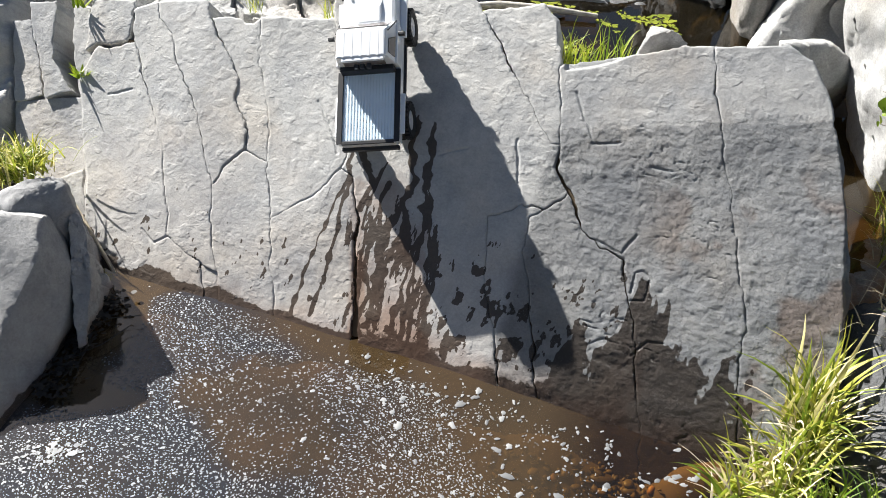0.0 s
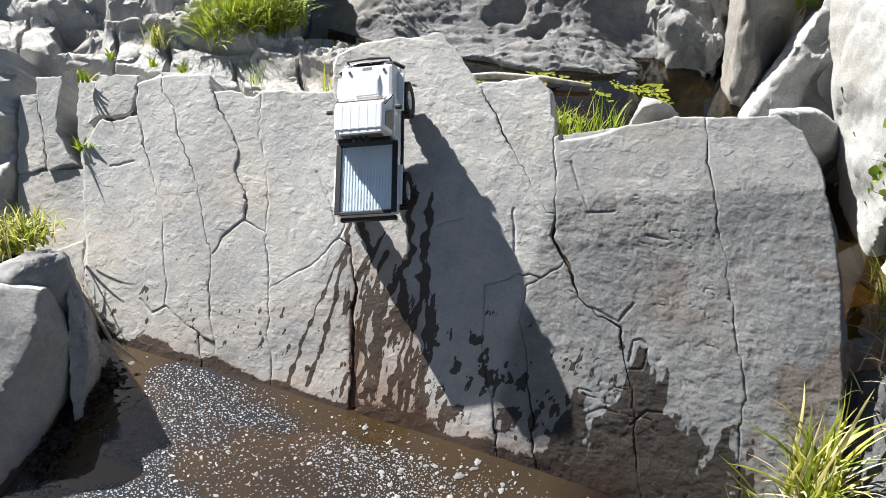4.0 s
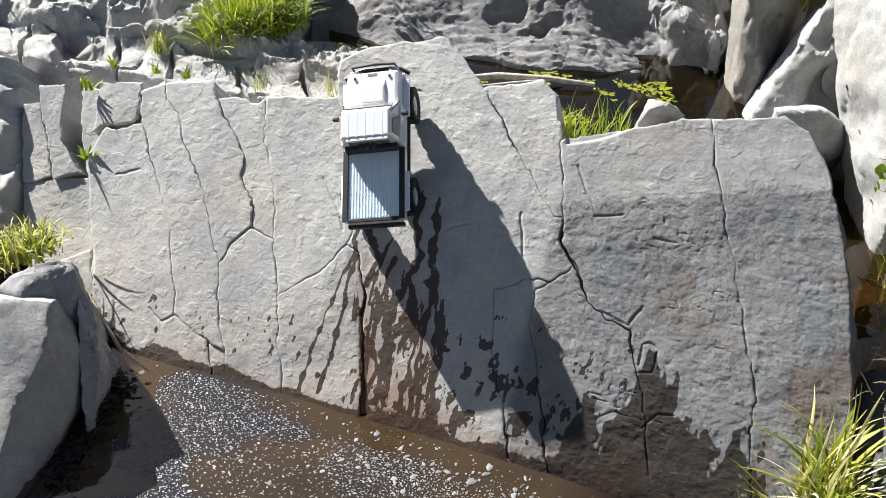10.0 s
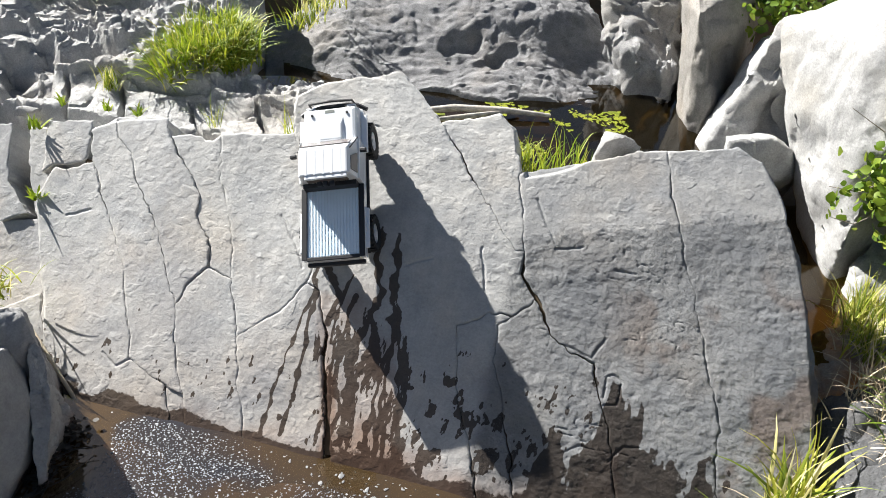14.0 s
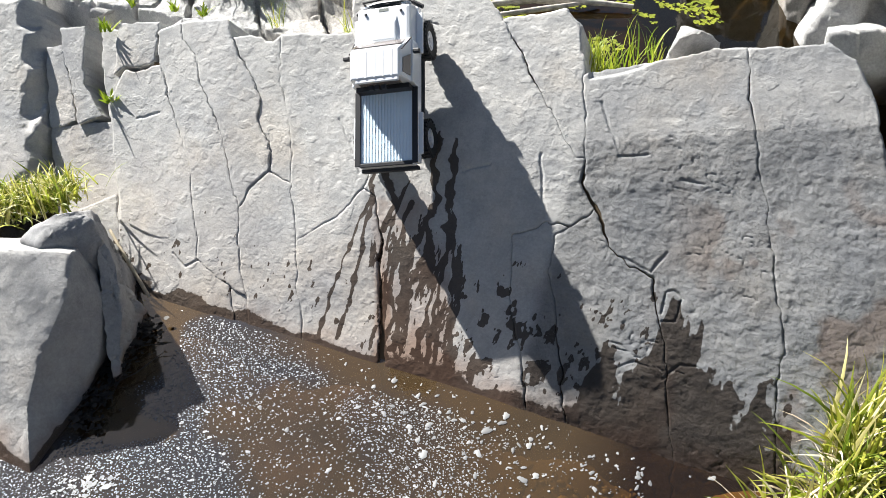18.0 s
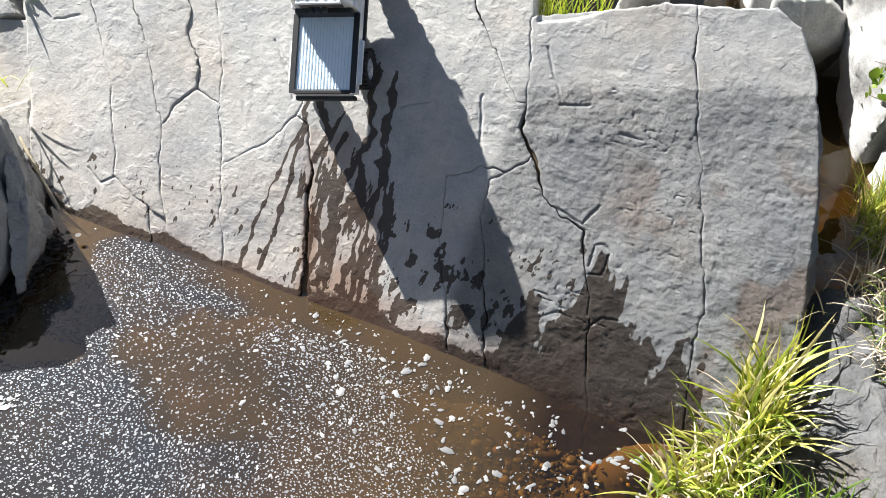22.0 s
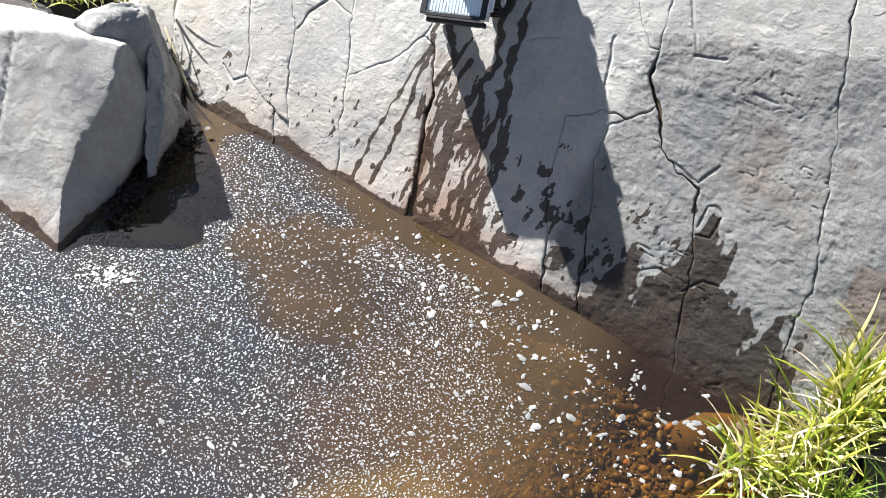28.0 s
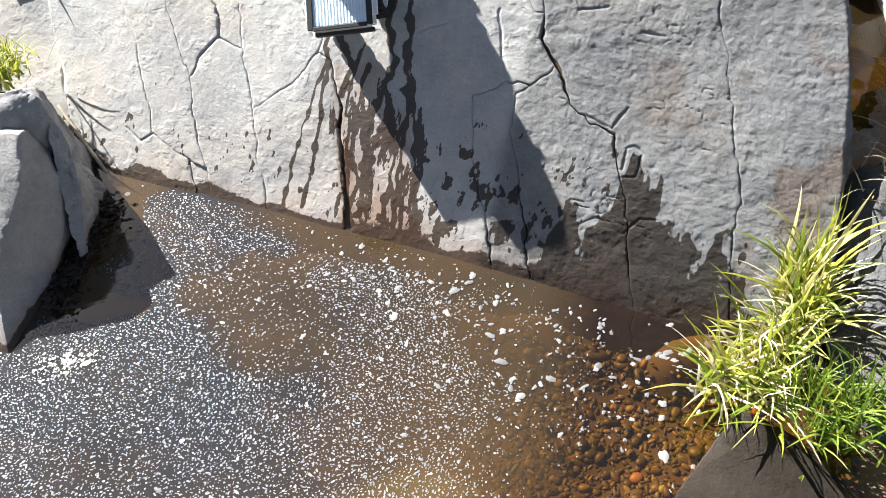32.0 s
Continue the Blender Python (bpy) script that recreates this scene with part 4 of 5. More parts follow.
def ledge_shape(x, y, w):
    edge = 2.60 - 0.41 * (x + 0.28)          # just behind the slab's crest
    back = y - edge
    up = x + 1.1 - 1.3 * (y - 3.05) + 0.12 * vnoise(w, 3, 91)
    z = 0.545 + 0.02 * vnoise(w, 3, 92) + 0.085 * smooth(0.20, 0.30, back + 0.06 * vnoise(w, 4, 93)) + 0.10 * np.clip(back - 0.3, 0, 1)
    along = w @ np.array([[0.75, 0.5, 0], [-0.55, 1.5, 0], [0, 0, 1]])
    fold = fbm(along, 3.4, 5, 101, 0.55) * 5.0
    fold = (np.floor(fold) + smooth(0.0, 0.35, fold - np.floor(fold))) / 5.0
    z = z + 0.075 * fold * smooth(0.22, 0.34, back) + 0.012 * fold
    z = z - 0.07 * smooth(0.02, -0.02, np.maximum(np.abs(x + 1.33 + 0.25 * (y - 3.2)) - 0.10, np.abs(y - 3.22) - 0.16) + 0.02 * vnoise(w, 12, 102))
    z = z - 0.10 * smooth(1.15, 0.85, np.hypot((x + 0.40) / 0.17, (y - 3.19) / 0.075) + 0.15 * vnoise(w, 9, 105))
    border = np.minimum(np.minimum(back + 0.02, -0.15 - x + 0.25 * smooth(0.45, 0.3, back)), 4.3 - y)
    border = np.minimum(border, np.where(back > 0.45, -0.52 - x + 0.05 * vnoise(w, 6, 94), 1.0))
    return z - 0.5 * smooth(0.03, -0.05, border), 0.16 + 0.25 * smooth(0.0, 0.4, vnoise(w, 4, 95)) * smooth(0.2, 0.4, back) + 0.16 * smooth(0.3, 0.15, back)


def ledge_joints(x, y, w):
    """Joints that split the ledge: its front step into blocks, the slope behind into beds."""
    back = y - 2.60 + 0.41 * (x + 0.28) + 0.02 * vnoise(w, 5, 103)
    front = back < 0.24
    cut = x + 0.25 * back + 0.02 * vnoise(w, 8, 104)
    marks = np.array([-1.9, -1.55, -1.3, -1.12, -0.9, -0.62, -0.35])
    deep = np.array([-1.7, -1.0])
    which = np.where(front, 1 + np.searchsorted(marks, cut), 20 + np.searchsorted(deep, cut))
    gap = np.where(front, np.abs(cut[:, None] - marks).min(1), np.abs(cut[:, None] - deep).min(1))
    return which, np.minimum(gap, np.abs(back - 0.24))


def mound_shape(x, y, w):
    front = 3.28 + 0.10 * np.cos(3 * x) + 0.05 * vnoise(w, 4, 96)
    rise = np.clip((y - front) / 0.62, -0.3, 1.6)
    z = 0.42 + 0.27 * smooth(-0.05, 1.05, rise) + 0.03 * vnoise(w, 3, 97)
    z = z - 0.09 * smooth(0.75, 1.15, x + 0.2 * vnoise(w, 4, 98)) - 0.20 * smooth(0.0, -0.45, x)
    z = z - 0.05 * smooth(0.10, 0.04, np.hypot(x - 0.42, (y - 3.62) / 0.6) + 0.06 * vnoise(w, 14, 87)) - 0.04 * smooth(0.09, 0.03, np.hypot(x - 0.58, (y - 3.52) / 0.6) + 0.06 * vnoise(w, 14, 88))
    streak = vnoise(w @ np.array([[0.5, 0.8, 0], [-0.8, 2.2, 0], [0, 0, 1]]), 14, 99)
    border = np.minimum(np.minimum(x + 0.5, 1.15 - x), rise + 0.05)
    return z + 0.009 * streak + 0.005 * fbm(w @ np.array([[0.5, 0.8, 0], [-0.8, 2.2, 0], [0, 0, 1]]), 34, 3, 100) - 0.45 * smooth(0.04, -0.06, border), 0.12 + 0.20 * smooth(0.3, 0.8, x)


outcrop("rock_ledge", -2.4, 0.1, 2.55, 4.3, ledge_shape, LEDGE, "sunlit grey rock ledge broken into steps and blocks", split=ledge_joints)
outcrop("rock_mound", -0.6, 1.25, 3.1, 4.8, mound_shape, DARKROCK, "low dark mound of rough rock behind the pool")
rng = random.Random(5)
for i in range(9):
    x = rng.uniform(-1.5, -0.2)
    y = 2.53 - 0.41 * (x + 0.28) + rng.uniform(0.06, 0.36)
    s = rng.uniform(0.035, 0.10)
    pts = [(x + s * rng.uniform(-1.5, 1.5), y + s * rng.uniform(-0.8, 0.8), 0.55 + s * rng.uniform(-0.9, 0.45)) for _ in range(9)]
    tagged(rock("rock_fragment", pts, GREY, "broken piece of grey rock on the ledge", 0.016, 0.5, 0.006, 100 + i, chisel=0.006), group="rock fragments on the ledge")

# ---- toy truck, climbing the slab ----
WHITEP = plain("white_paint", (0.83, 0.85, 0.87), 0.22, spread=0.02, scale=8, coat=0.6)
# white cover, tinted blue to stand in for the sky it mirrors
SKY_LINER = plain("sky_tinted_cover", (0.80, 0.90, 0.97), 0.2, spread=0.04, scale=20, coat=0.8)
BLACKP = plain("black_plastic", (0.018, 0.018, 0.02), 0.5, spread=0.2)
RUBBER = plain("rubber", (0.02, 0.02, 0.02), 0.8, spread=0.3, scale=60, bumps=0.3)
SMOKED = plain("smoked_window", (0.16, 0.14, 0.13), 0.12, spread=0.2)
SILVER = plain("silver_rim", (0.7, 0.7, 0.72), 0.35, 0.6, spread=0.1)


def box(x0, x1, y0, y1, z0, z1, bevel=0.002, top=(0, 0, 0, 0)):
    """A box with worn edges; top pulls in its upper face at front, back and both sides."""
    bm = bmesh.new()
    a, b, c, d = top
    lower = [bm.verts.new(p) for p in ((x0, y0, z0), (x1, y0, z0), (x1, y1, z0), (x0, y1, z0))]
    upper = [bm.verts.new(p) for p in ((x0 + b, y0 + c, z1), (x1 - a, y0 + c, z1), (x1 - a, y1 - d, z1), (x0 + b, y1 - d, z1))]
    bm.faces.new(lower[::-1])
    bm.faces.new(upper)
    for i in range(4):
        bm.faces.new((lower[i], lower[(i + 1) % 4], upper[(i + 1) % 4], upper[i]))
    if bevel:
        bmesh.ops.bevel(bm, geom=bm.edges[:], offset=bevel, segments=2, affect="EDGES", profile=0.6)
    return bm


def tube_mesh(points, radii, sides=8):
    """A round bar through points, with a radius at each."""
    pts = [Vector(p) for p in points]
    bm = bmesh.new()
    rings = []
    for i, p in enumerate(pts):
        d = (pts[min(i + 1, len(pts) - 1)] - pts[max(i - 1, 0)]).normalized()
        side = d.orthogonal().normalized() if i == 0 else (side - side.dot(d) * d).normalized()
        other = d.cross(side)
        r = radii[i] if isinstance(radii, (list, tuple)) else radii
        rings.append([bm.verts.new(p + r * (math.cos(a) * side + math.sin(a) * other)) for a in np.linspace(0, 2 * math.pi, sides, endpoint=False)])
    for a, b in zip(rings[:-1], rings[1:]):
        for k in range(sides):
            bm.faces.new((a[k], a[(k + 1) % sides], b[(k + 1) % sides], b[k]))
    bm.faces.new(rings[0][::-1])
    bm.faces.new(rings[-1])
    return bm


def spun(profile, sides=40, axis_y=True):
    """A ring turned about the y axis from (radius, y) points."""
    bm = bmesh.new()
    rings = []
    for a in np.linspace(0, 2 * math.pi, sides, endpoint=False):
        rings.append([bm.verts.new((r * math.cos(a), y, r * math.sin(a))) for r, y in profile])
    n = len(profile)
    for i in range(sides):
        a, b = rings[i], rings[(i + 1) % sides]
        for k in range(n):
            bm.faces.new((a[k], b[k], b[(k + 1) % n], a[(k + 1) % n]))
    return bm


truck = new("toy_truck")
tagged(truck, "white radio-controlled toy pickup truck climbing the wet slab", "toy truck")
RW, WB = 0.054, 0.150          # tyre radius, half the wheelbase


def wheel(x, y):
    s = 1 if y > 0 else -1
    hub = new("wheel")
    hub.parent = truck
    hub.location = (x, y, RW)
    bm = spun([(0.030, -0.019), (0.047, -0.022), (RW - 0.002, -0.018), (RW - 0.001, 0.0), (RW - 0.002, 0.018), (0.047, 0.022), (0.030, 0.019)], 48)
    for i in range(24):
        a = 2 * math.pi * i / 24
        for off, yy in ((0, -0.012), (math.pi / 24, 0.012)):
            lug = bmesh.ops.create_cube(bm, size=1.0)["verts"]
            m = Matrix.Rotation(-(a + off), 4, "Y") @ Matrix.Translation((RW, yy, 0)) @ Matrix.Diagonal((0.008, 0.017, 0.0075, 1))
            bmesh.ops.transform(bm, matrix=m, verts=lug)
    part("tyre", bm, RUBBER, hub, "black knobbly rubber tyre")
    bm = spun([(0.005, s * 0.004), (0.012, s * 0.014), (0.020, s * 0.010), (0.029, s * 0.016), (0.032, s * 0.018), (0.032, -s * 0.012), (0.005, -s * 0.01)], 32)
    for i in range(6):
        a = 2 * math.pi * i / 6
        spoke = bmesh.ops.create_cube(bm, size=1.0)["verts"]
        bmesh.ops.transform(bm, matrix=Matrix.Rotation(-a, 4, "Y") @ Matrix.Translation((0.019, s * 0.012, 0)) @ Matrix.Diagonal((0.02, 0.006, 0.006, 1)), verts=spoke)
    part("rim", bm, SILVER, hub, "silver six-spoke rim")


for x in (WB, -WB):
    for y in (0.092, -0.092):
        wheel(x, y)
part("chassis", box(-0.2, 0.2, -0.03, 0.03, 0.055, 0.075), BLACKP, truck)
for x in (WB, -WB):
    part("axle", tube_mesh([(x, -0.08, RW), (x, 0.0, RW), (x, 0.08, RW)], [0.008, 0.014, 0.008], 10), BLACKP, truck)
# lower body, hood, cab, bed
part("body", box(-0.235, 0.235, -0.094, 0.094, 0.088, 0.118, 0.006), WHITEP, truck)
part("hood", box(0.095, 0.238, -0.088, 0.088, 0.112, 0.160, 0.010, (0.010, 0.0, 0.006, 0.006)), WHITEP, truck)
part("hood_scoop", box(0.118, 0.205, -0.045, 0.038, 0.158, 0.167, 0.004, (0.03, 0.004, 0.006, 0.006)), WHITEP, truck)
for y in (0.055, -0.055):
    part("hood_pin", box(0.205, 0.212, y - 0.003, y + 0.003, 0.158, 0.164, 0.001), BLACKP, truck)
part("emblem", box(0.212, 0.222, -0.016, 0.014, 0.1585, 0.1605, 0.0005), plain("grey_print", (0.2, 0.22, 0.2), 0.5), truck, "small grey badge on the hood")
part("cab", box(-0.012, 0.118, -0.094, 0.094, 0.112, 0.168, 0.005), WHITEP, truck)
part("cab_top", box(-0.012, 0.120, -0.090, 0.090, 0.160, 0.222, 0.007, (0.042, 0.004, 0.014, 0.014)), WHITEP, truck)
roof = part("roof", box(-0.013, 0.078, -0.078, 0.078, 0.219, 0.228, 0.004, (0.008, 0.002, 0.006, 0.006)), WHITEP, truck)
for i in range(5):
    y = -0.052 + 0.026 * i
    part("roof_rib", box(-0.010, 0.068, y - 0.0030, y + 0.0030, 0.2272, 0.2283, 0.0004), WHITEP, roof)
# glass, tilted with the pillars
w = box(-0.001, 0.001, -0.074, 0.074, -0.026, 0.026, 0.0)
bmesh.ops.transform(w, matrix=pose(0.1008, 0, 0.1925, 0, -34, 0), verts=w.verts)
part("windshield", w, SMOKED, truck, "smoked windscreen")
for s in (1, -1):
    w = box(-0.022, 0.042, -0.001, 0.001, -0.020, 0.020, 0.0, (0.022, 0.0, 0, 0))
    bmesh.ops.transform(w, matrix=pose(0.026, s * 0.0842, 0.192, s * 13, 0, 0), verts=w.verts)
    part("side_window", w, SMOKED, truck, "smoked side window")
    part("fender_flare", box(WB - 0.062, WB + 0.062, min(s * 0.088, s * 0.108), max(s * 0.088, s * 0.108), 0.112, 0.121, 0.003), WHITEP, truck)
    part("fender_flare", box(-WB - 0.062, -WB + 0.062, min(s * 0.088, s * 0.108), max(s * 0.088, s * 0.108), 0.112, 0.120, 0.003), WHITEP, truck)
    part("sill", box(-0.08, 0.08, min(s * 0.088, s * 0.1), max(s * 0.088, s * 0.1), 0.076, 0.088, 0.002), BLACKP, truck)
    mir = part("mirror", box(0.068, 0.080, min(s * 0.098, s * 0.118), max(s * 0.098, s * 0.118), 0.168, 0.182, 0.003), BLACKP, truck)
    part("bed_side", box(-0.237, -0.014, min(s * 0.083, s * 0.096), max(s * 0.083, s * 0.096), 0.100, 0.132, 0.002), WHITEP, truck)
    part("bed_rail", box(-0.240, -0.016, min(s * 0.080, s * 0.097), max(s * 0.080, s * 0.097), 0.132, 0.136, 0.0015), BLACKP, truck, "black bed rail")
    part("wiper_line", tube_mesh([(0.120, s * 0.088, 0.166), (0.068, s * 0.079, 0.219)], 0.0022, 6), BLACKP, truck)
    part("headlight", box(0.236, 0.241, min(s * 0.05, s * 0.078), max(s * 0.05, s * 0.078), 0.125, 0.147, 0.002), SILVER, truck)
bedfloor = part("bed_floor", box(-0.232, -0.019, -0.083, 0.083, 0.117, 0.1295, 0.001), SKY_LINER, truck)
for i in range(17):
    y = -0.076 + 0.0095 * i
    part("rib", box(-0.230, -0.021, y - 0.0026, y + 0.0026, 0.1293, 0.1320, 0.0008), SKY_LINER, bedfloor)
part("tailgate", box(-0.242, -0.233, -0.083, 0.083, 0.100, 0.130, 0.002), WHITEP, truck)
part("tailgate_rail", box(-0.243, -0.232, -0.080, 0.080, 0.130, 0.136, 0.0015), BLACKP, truck)
part("bulkhead", box(-0.026, -0.012, -0.082, 0.082, 0.110, 0.166, 0.002), BLACKP, truck)
part("rear_window", box(-0.0145, -0.0115, -0.062, 0.062, 0.172, 0.206, 0.0), SMOKED, truck)
part("rear_bumper", box(-0.252, -0.240, -0.088, 0.088, 0.086, 0.106, 0.003), BLACKP, truck)
part("grille", box(0.236, 0.240, -0.045, 0.045, 0.122, 0.150, 0.001), BLACKP, truck)
part("front_bumper", tube_mesh([(0.235, -0.105, 0.108), (0.252, -0.075, 0.112), (0.258, -0.04, 0.114), (0.258, 0.04, 0.114), (0.252, 0.075, 0.112), (0.235, 0.105, 0.108)], 0.007), BLACKP, truck, "black tubular bumper")
part("bull_bar", tube_mesh([(0.250, -0.07, 0.112), (0.252, -0.068, 0.150), (0.252, 0.0, 0.158), (0.252, 0.068, 0.150), (0.250, 0.07, 0.112)], 0.004), BLACKP, truck)
visor = part("roof_bar", box(-0.023, -0.011, -0.070, 0.058, 0.216, 0.226, 0.002), WHITEP, truck, "white bar with spotlights behind the cab roof")
for y in (-0.022, -0.002, 0.016):
    part("spotlight", box(-0.040, -0.026, y - 0.007, y + 0.007, 0.200, 0.214, 0.003), BLACKP, visor)
heading = Vector((-0.28, 0.96))
fwd = (AU * heading.x + AV * heading.y).normalized()
left = AN.cross(fwd)
at = bed(-0.345, 0.80, 0.014)
truck.matrix_world = Matrix.Translation(at) @ Matrix((fwd, left, AN)).transposed().to_4x4()

# ---- foam on the pond ----
frng = np.random.default_rng(7)


def free_water(x, y):
    line = CENTRE - x * math.tan(PSI)
    ok = (y < line - 0.012) & (y > 0.25)
    ok &= ~((x < -1.05 + 0.25 * (y - 1.42)) & (y > 1.34 + 0.45 * (-1.09 - x)))
    ok &= x < 0.95
    return ok


def flecks(name, x, y, size, z, label, k=7):
    """Low rounded caps of foam, drawn out along the drift."""
    n = len(x)
    ang = np.linspace(0, 2 * math.pi, k, endpoint=False)[None, :] + frng.uniform(0, 6.28, (n, 1))
    rad = size[:, None] * (1 + 0.16 * np.cos(ang * 2 + frng.uniform(0, 6, (n, 1))) + frng.uniform(-0.28, 0.28, (n, k)))
    p = np.column_stack([x, y, 0 * x])
    turn = 2.0 * fbm(p, 2.5, 2, 77)[:, None] + frng.normal(0, 0.7, (n, 1))
    ex, ey = rad * np.cos(ang) * frng.uniform(0.85, 1.75, (n, 1)), rad * np.sin(ang) * 0.85
    vx = ex * np.cos(turn) - ey * np.sin(turn)
    vy = ex * np.sin(turn) + ey * np.cos(turn)
    rings = [(1.0, 0.0)] if k < 8 else [(1.0, 0.0), (0.8, 0.07)]
    verts = [np.stack([x[:, None] + vx * f, y[:, None] + vy * f, np.full((n, k), z) + size[:, None] * h], -1) for f, h in rings]
    verts = np.concatenate(verts + [np.stack([x, y, z + size * 0.09], -1)[:, None, :]], 1)
    m = verts.shape[1]
    base = (np.arange(n) * m)[:, None]
    j = np.arange(k)
    faces = []
    if len(rings) == 2:
        faces += np.stack([base + j, base + (j + 1) % k, base + k + (j + 1) % k, base + k + j], -1).reshape(-1, 4).tolist()
    o = k * (len(rings) - 1)
    faces += np.stack([base + o + j, base + o + (j + 1) % k, base + m - 1 + 0 * j], -1).reshape(-1, 3).tolist()
    ob = mesh_object(name, verts.reshape(-1, 3), faces, FOAM)
    return tagged(ob, label, "foam", kind="stuff")


gs = 0.0082
fx, fy = np.meshgrid(np.arange(-1.95, 1.0, gs), np.arange(0.4, 2.1, gs))
fx, fy = fx.ravel() + frng.uniform(-0.5, 0.5, fx.size) * gs, fy.ravel() + frng.uniform(-0.5, 0.5, fy.size) * gs
shore = fy > 0.54 + 0.12 * fbm(np.column_stack([fx, fy, 0 * fx]), 3, 3, 76)
keep = free_water(fx, fy) & shore & (fx > -1.8 + 0.15 * vnoise(np.column_stack([fx, fy, 0 * fx]), 3, 78)) & (frng.uniform(0, 1, fx.size) < foam_cover(fx, fy))
flecks("foam_film", fx[keep], fy[keep], np.exp(frng.normal(-6.25, 0.30, keep.sum())), 0.0008, "film of small white foam flecks on the pond")
bx, by = frng.uniform(-0.65, 0.9, 1250), frng.uniform(0.7, 1.75, 1250)
line = CENTRE - bx * math.tan(PSI)
near = smooth(0.42, 0.05, np.abs(line - by - 0.10)) * smooth(-0.55, 0.1, bx) + 0.10
keep = free_water(bx, by) & (by < line - 0.03) & (frng.uniform(0, 1, bx.size) < near)
flecks("foam_blobs", bx[keep], by[keep], np.exp(frng.normal(-5.4, 0.40, keep.sum())), 0.0016, "larger white foam blobs drifting along the slab", 12)
cx, cy = frng.normal(-0.93, 0.045, 110), frng.normal(1.29, 0.02, 110)
flecks("foam_patch", cx, cy, np.exp(frng.normal(-5.75, 0.35, 110)), 0.002, "clump of white foam beside the boulder")

# ---- pebbles on the shallow bed ----
prng = random.Random(3)
shapes = []
for i in range(7):
    bm = bmesh.new()
    bmesh.ops.create_icosphere(bm, subdivisions=2, radius=1.0)
    s = (1.0, prng.uniform(0.6, 0.95), prng.uniform(0.35, 0.6))
    for v in bm.verts:
        v.co = Vector((v.co.x * s[0], v.co.y * s[1], v.co.z * s[2])) * (1 + 0.12 * noise.noise(v.co * 1.3 + Vector((i * 7, 0, 0))))
    me = bpy.data.meshes.new("pebble")
    bm.to_mesh(me)
    bm.free()
    me.polygons.foreach_set("use_smooth", np.ones(len(me.polygons), bool))
    shapes.append(me)
m, t, b = nodes_of("river_pebbles")
oi = t.nodes.new("ShaderNodeObjectInfo")
c = ramp(t, oi.outputs["Random"], [(0.0, (0.06, 0.042, 0.02)), (0.45, (0.10, 0.068, 0.03)), (0.75, (0.14, 0.09, 0.038)), (0.92, (0.24, 0.15, 0.05)), (0.97, (0.32, 0.14, 0.045)), (1.0, (0.3, 0.27, 0.13))])
pn = noise_node(t, 60.0, 4)
t.links.new(mix(t, 0.4, c, ramp(t, pn.outputs[0], [(0.3, (0.2, 0.2, 0.2)), (0.7, (0.8, 0.8, 0.8))]), "OVERLAY"), b.inputs["Base Color"])
b.inputs["Roughness"].default_value = 0.5
for me in shapes:
    me.materials.append(m)
for i in range(290):
    while True:
        x, y = prng.uniform(0.14, 0.92), prng.uniform(0.55, 1.32)
        if math.hypot((x - 0.56) / 0.42, (y - 0.93) / 0.40) + prng.uniform(-0.2, 0.2) < 1.0 and ground_height(np.array([x]), np.array([y]))[0] < -0.075:
            break
    r = min(0.032, math.exp(prng.gauss(-4.55, 0.35)))
    z = float(ground_height(np.array([x]), np.array([y]))[0])
    pb = new("pebble", prng.choice(shapes))
    pb.parent = ground
    pb.matrix_world = Matrix.Translation((x, y, z + 0.25 * r)) @ Euler((prng.uniform(-0.3, 0.3), prng.uniform(-0.3, 0.3), prng.uniform(0, 6.3))).to_matrix().to_4x4() @ Matrix.Scale(r, 4)

base = np.array([v.co[:] for v in shapes[0].vertices])
tri = np.array([p.vertices[:] for p in shapes[0].polygons])
qr = np.random.default_rng(12)
many = []
while len(many) < 3800:
    x, y = qr.uniform(0.05, 0.98), qr.uniform(0.4, 1.36)
    if np.hypot((x - 0.58) / 0.50, (y - 0.88) / 0.48) + qr.uniform(-0.25, 0.25) < 1.0 and ground_height(np.array([x]), np.array([y]))[0] < -0.07:
        many.append((x, y))
many = np.array(many)
mz = ground_height(many[:, 0], many[:, 1])
sz = np.exp(qr.normal(-4.85, 0.38, len(many)))
sc = sz[:, None] * np.column_stack([qr.uniform(0.8, 1.3, len(many)), qr.uniform(0.6, 1.0, len(many)), qr.uniform(0.6, 1.0, len(many))])
ta = qr.uniform(0, 6.28, len(many))
loc = base[None] * sc[:, None, :]
rx = loc[..., 0] * np.cos(ta)[:, None] - loc[..., 1] * np.sin(ta)[:, None]
ry = loc[..., 0] * np.sin(ta)[:, None] + loc[..., 1] * np.cos(ta)[:, None]
allv = np.stack([rx + many[:, :1], ry + many[:, 1:], loc[..., 2] + (mz + 0.15 * sz)[:, None]], -1).reshape(-1, 3)
allf = (tri[None] + (np.arange(len(many)) * len(base))[:, None, None]).reshape(-1, 3)
gm, gt, gb = nodes_of("gravel")
gi = gt.nodes.new("ShaderNodeNewGeometry")
gt.links.new(ramp(gt, gi.outputs["Random Per Island"], [(0.0, (0.05, 0.033, 0.015)), (0.5, (0.09, 0.06, 0.025)), (0.8, (0.15, 0.10, 0.036)), (0.95, (0.28, 0.19, 0.07)), (1.0, (0.14, 0.13, 0.11))]), gb.inputs["Base Color"])
gb.inputs["Roughness"].default_value = 0.55
tagged(mesh_object("gravel", allv, allf.tolist(), gm), "rounded orange-brown gravel on the shallow bed", "gravel", kind="stuff")

# ---- grass, reeds, leaves ----


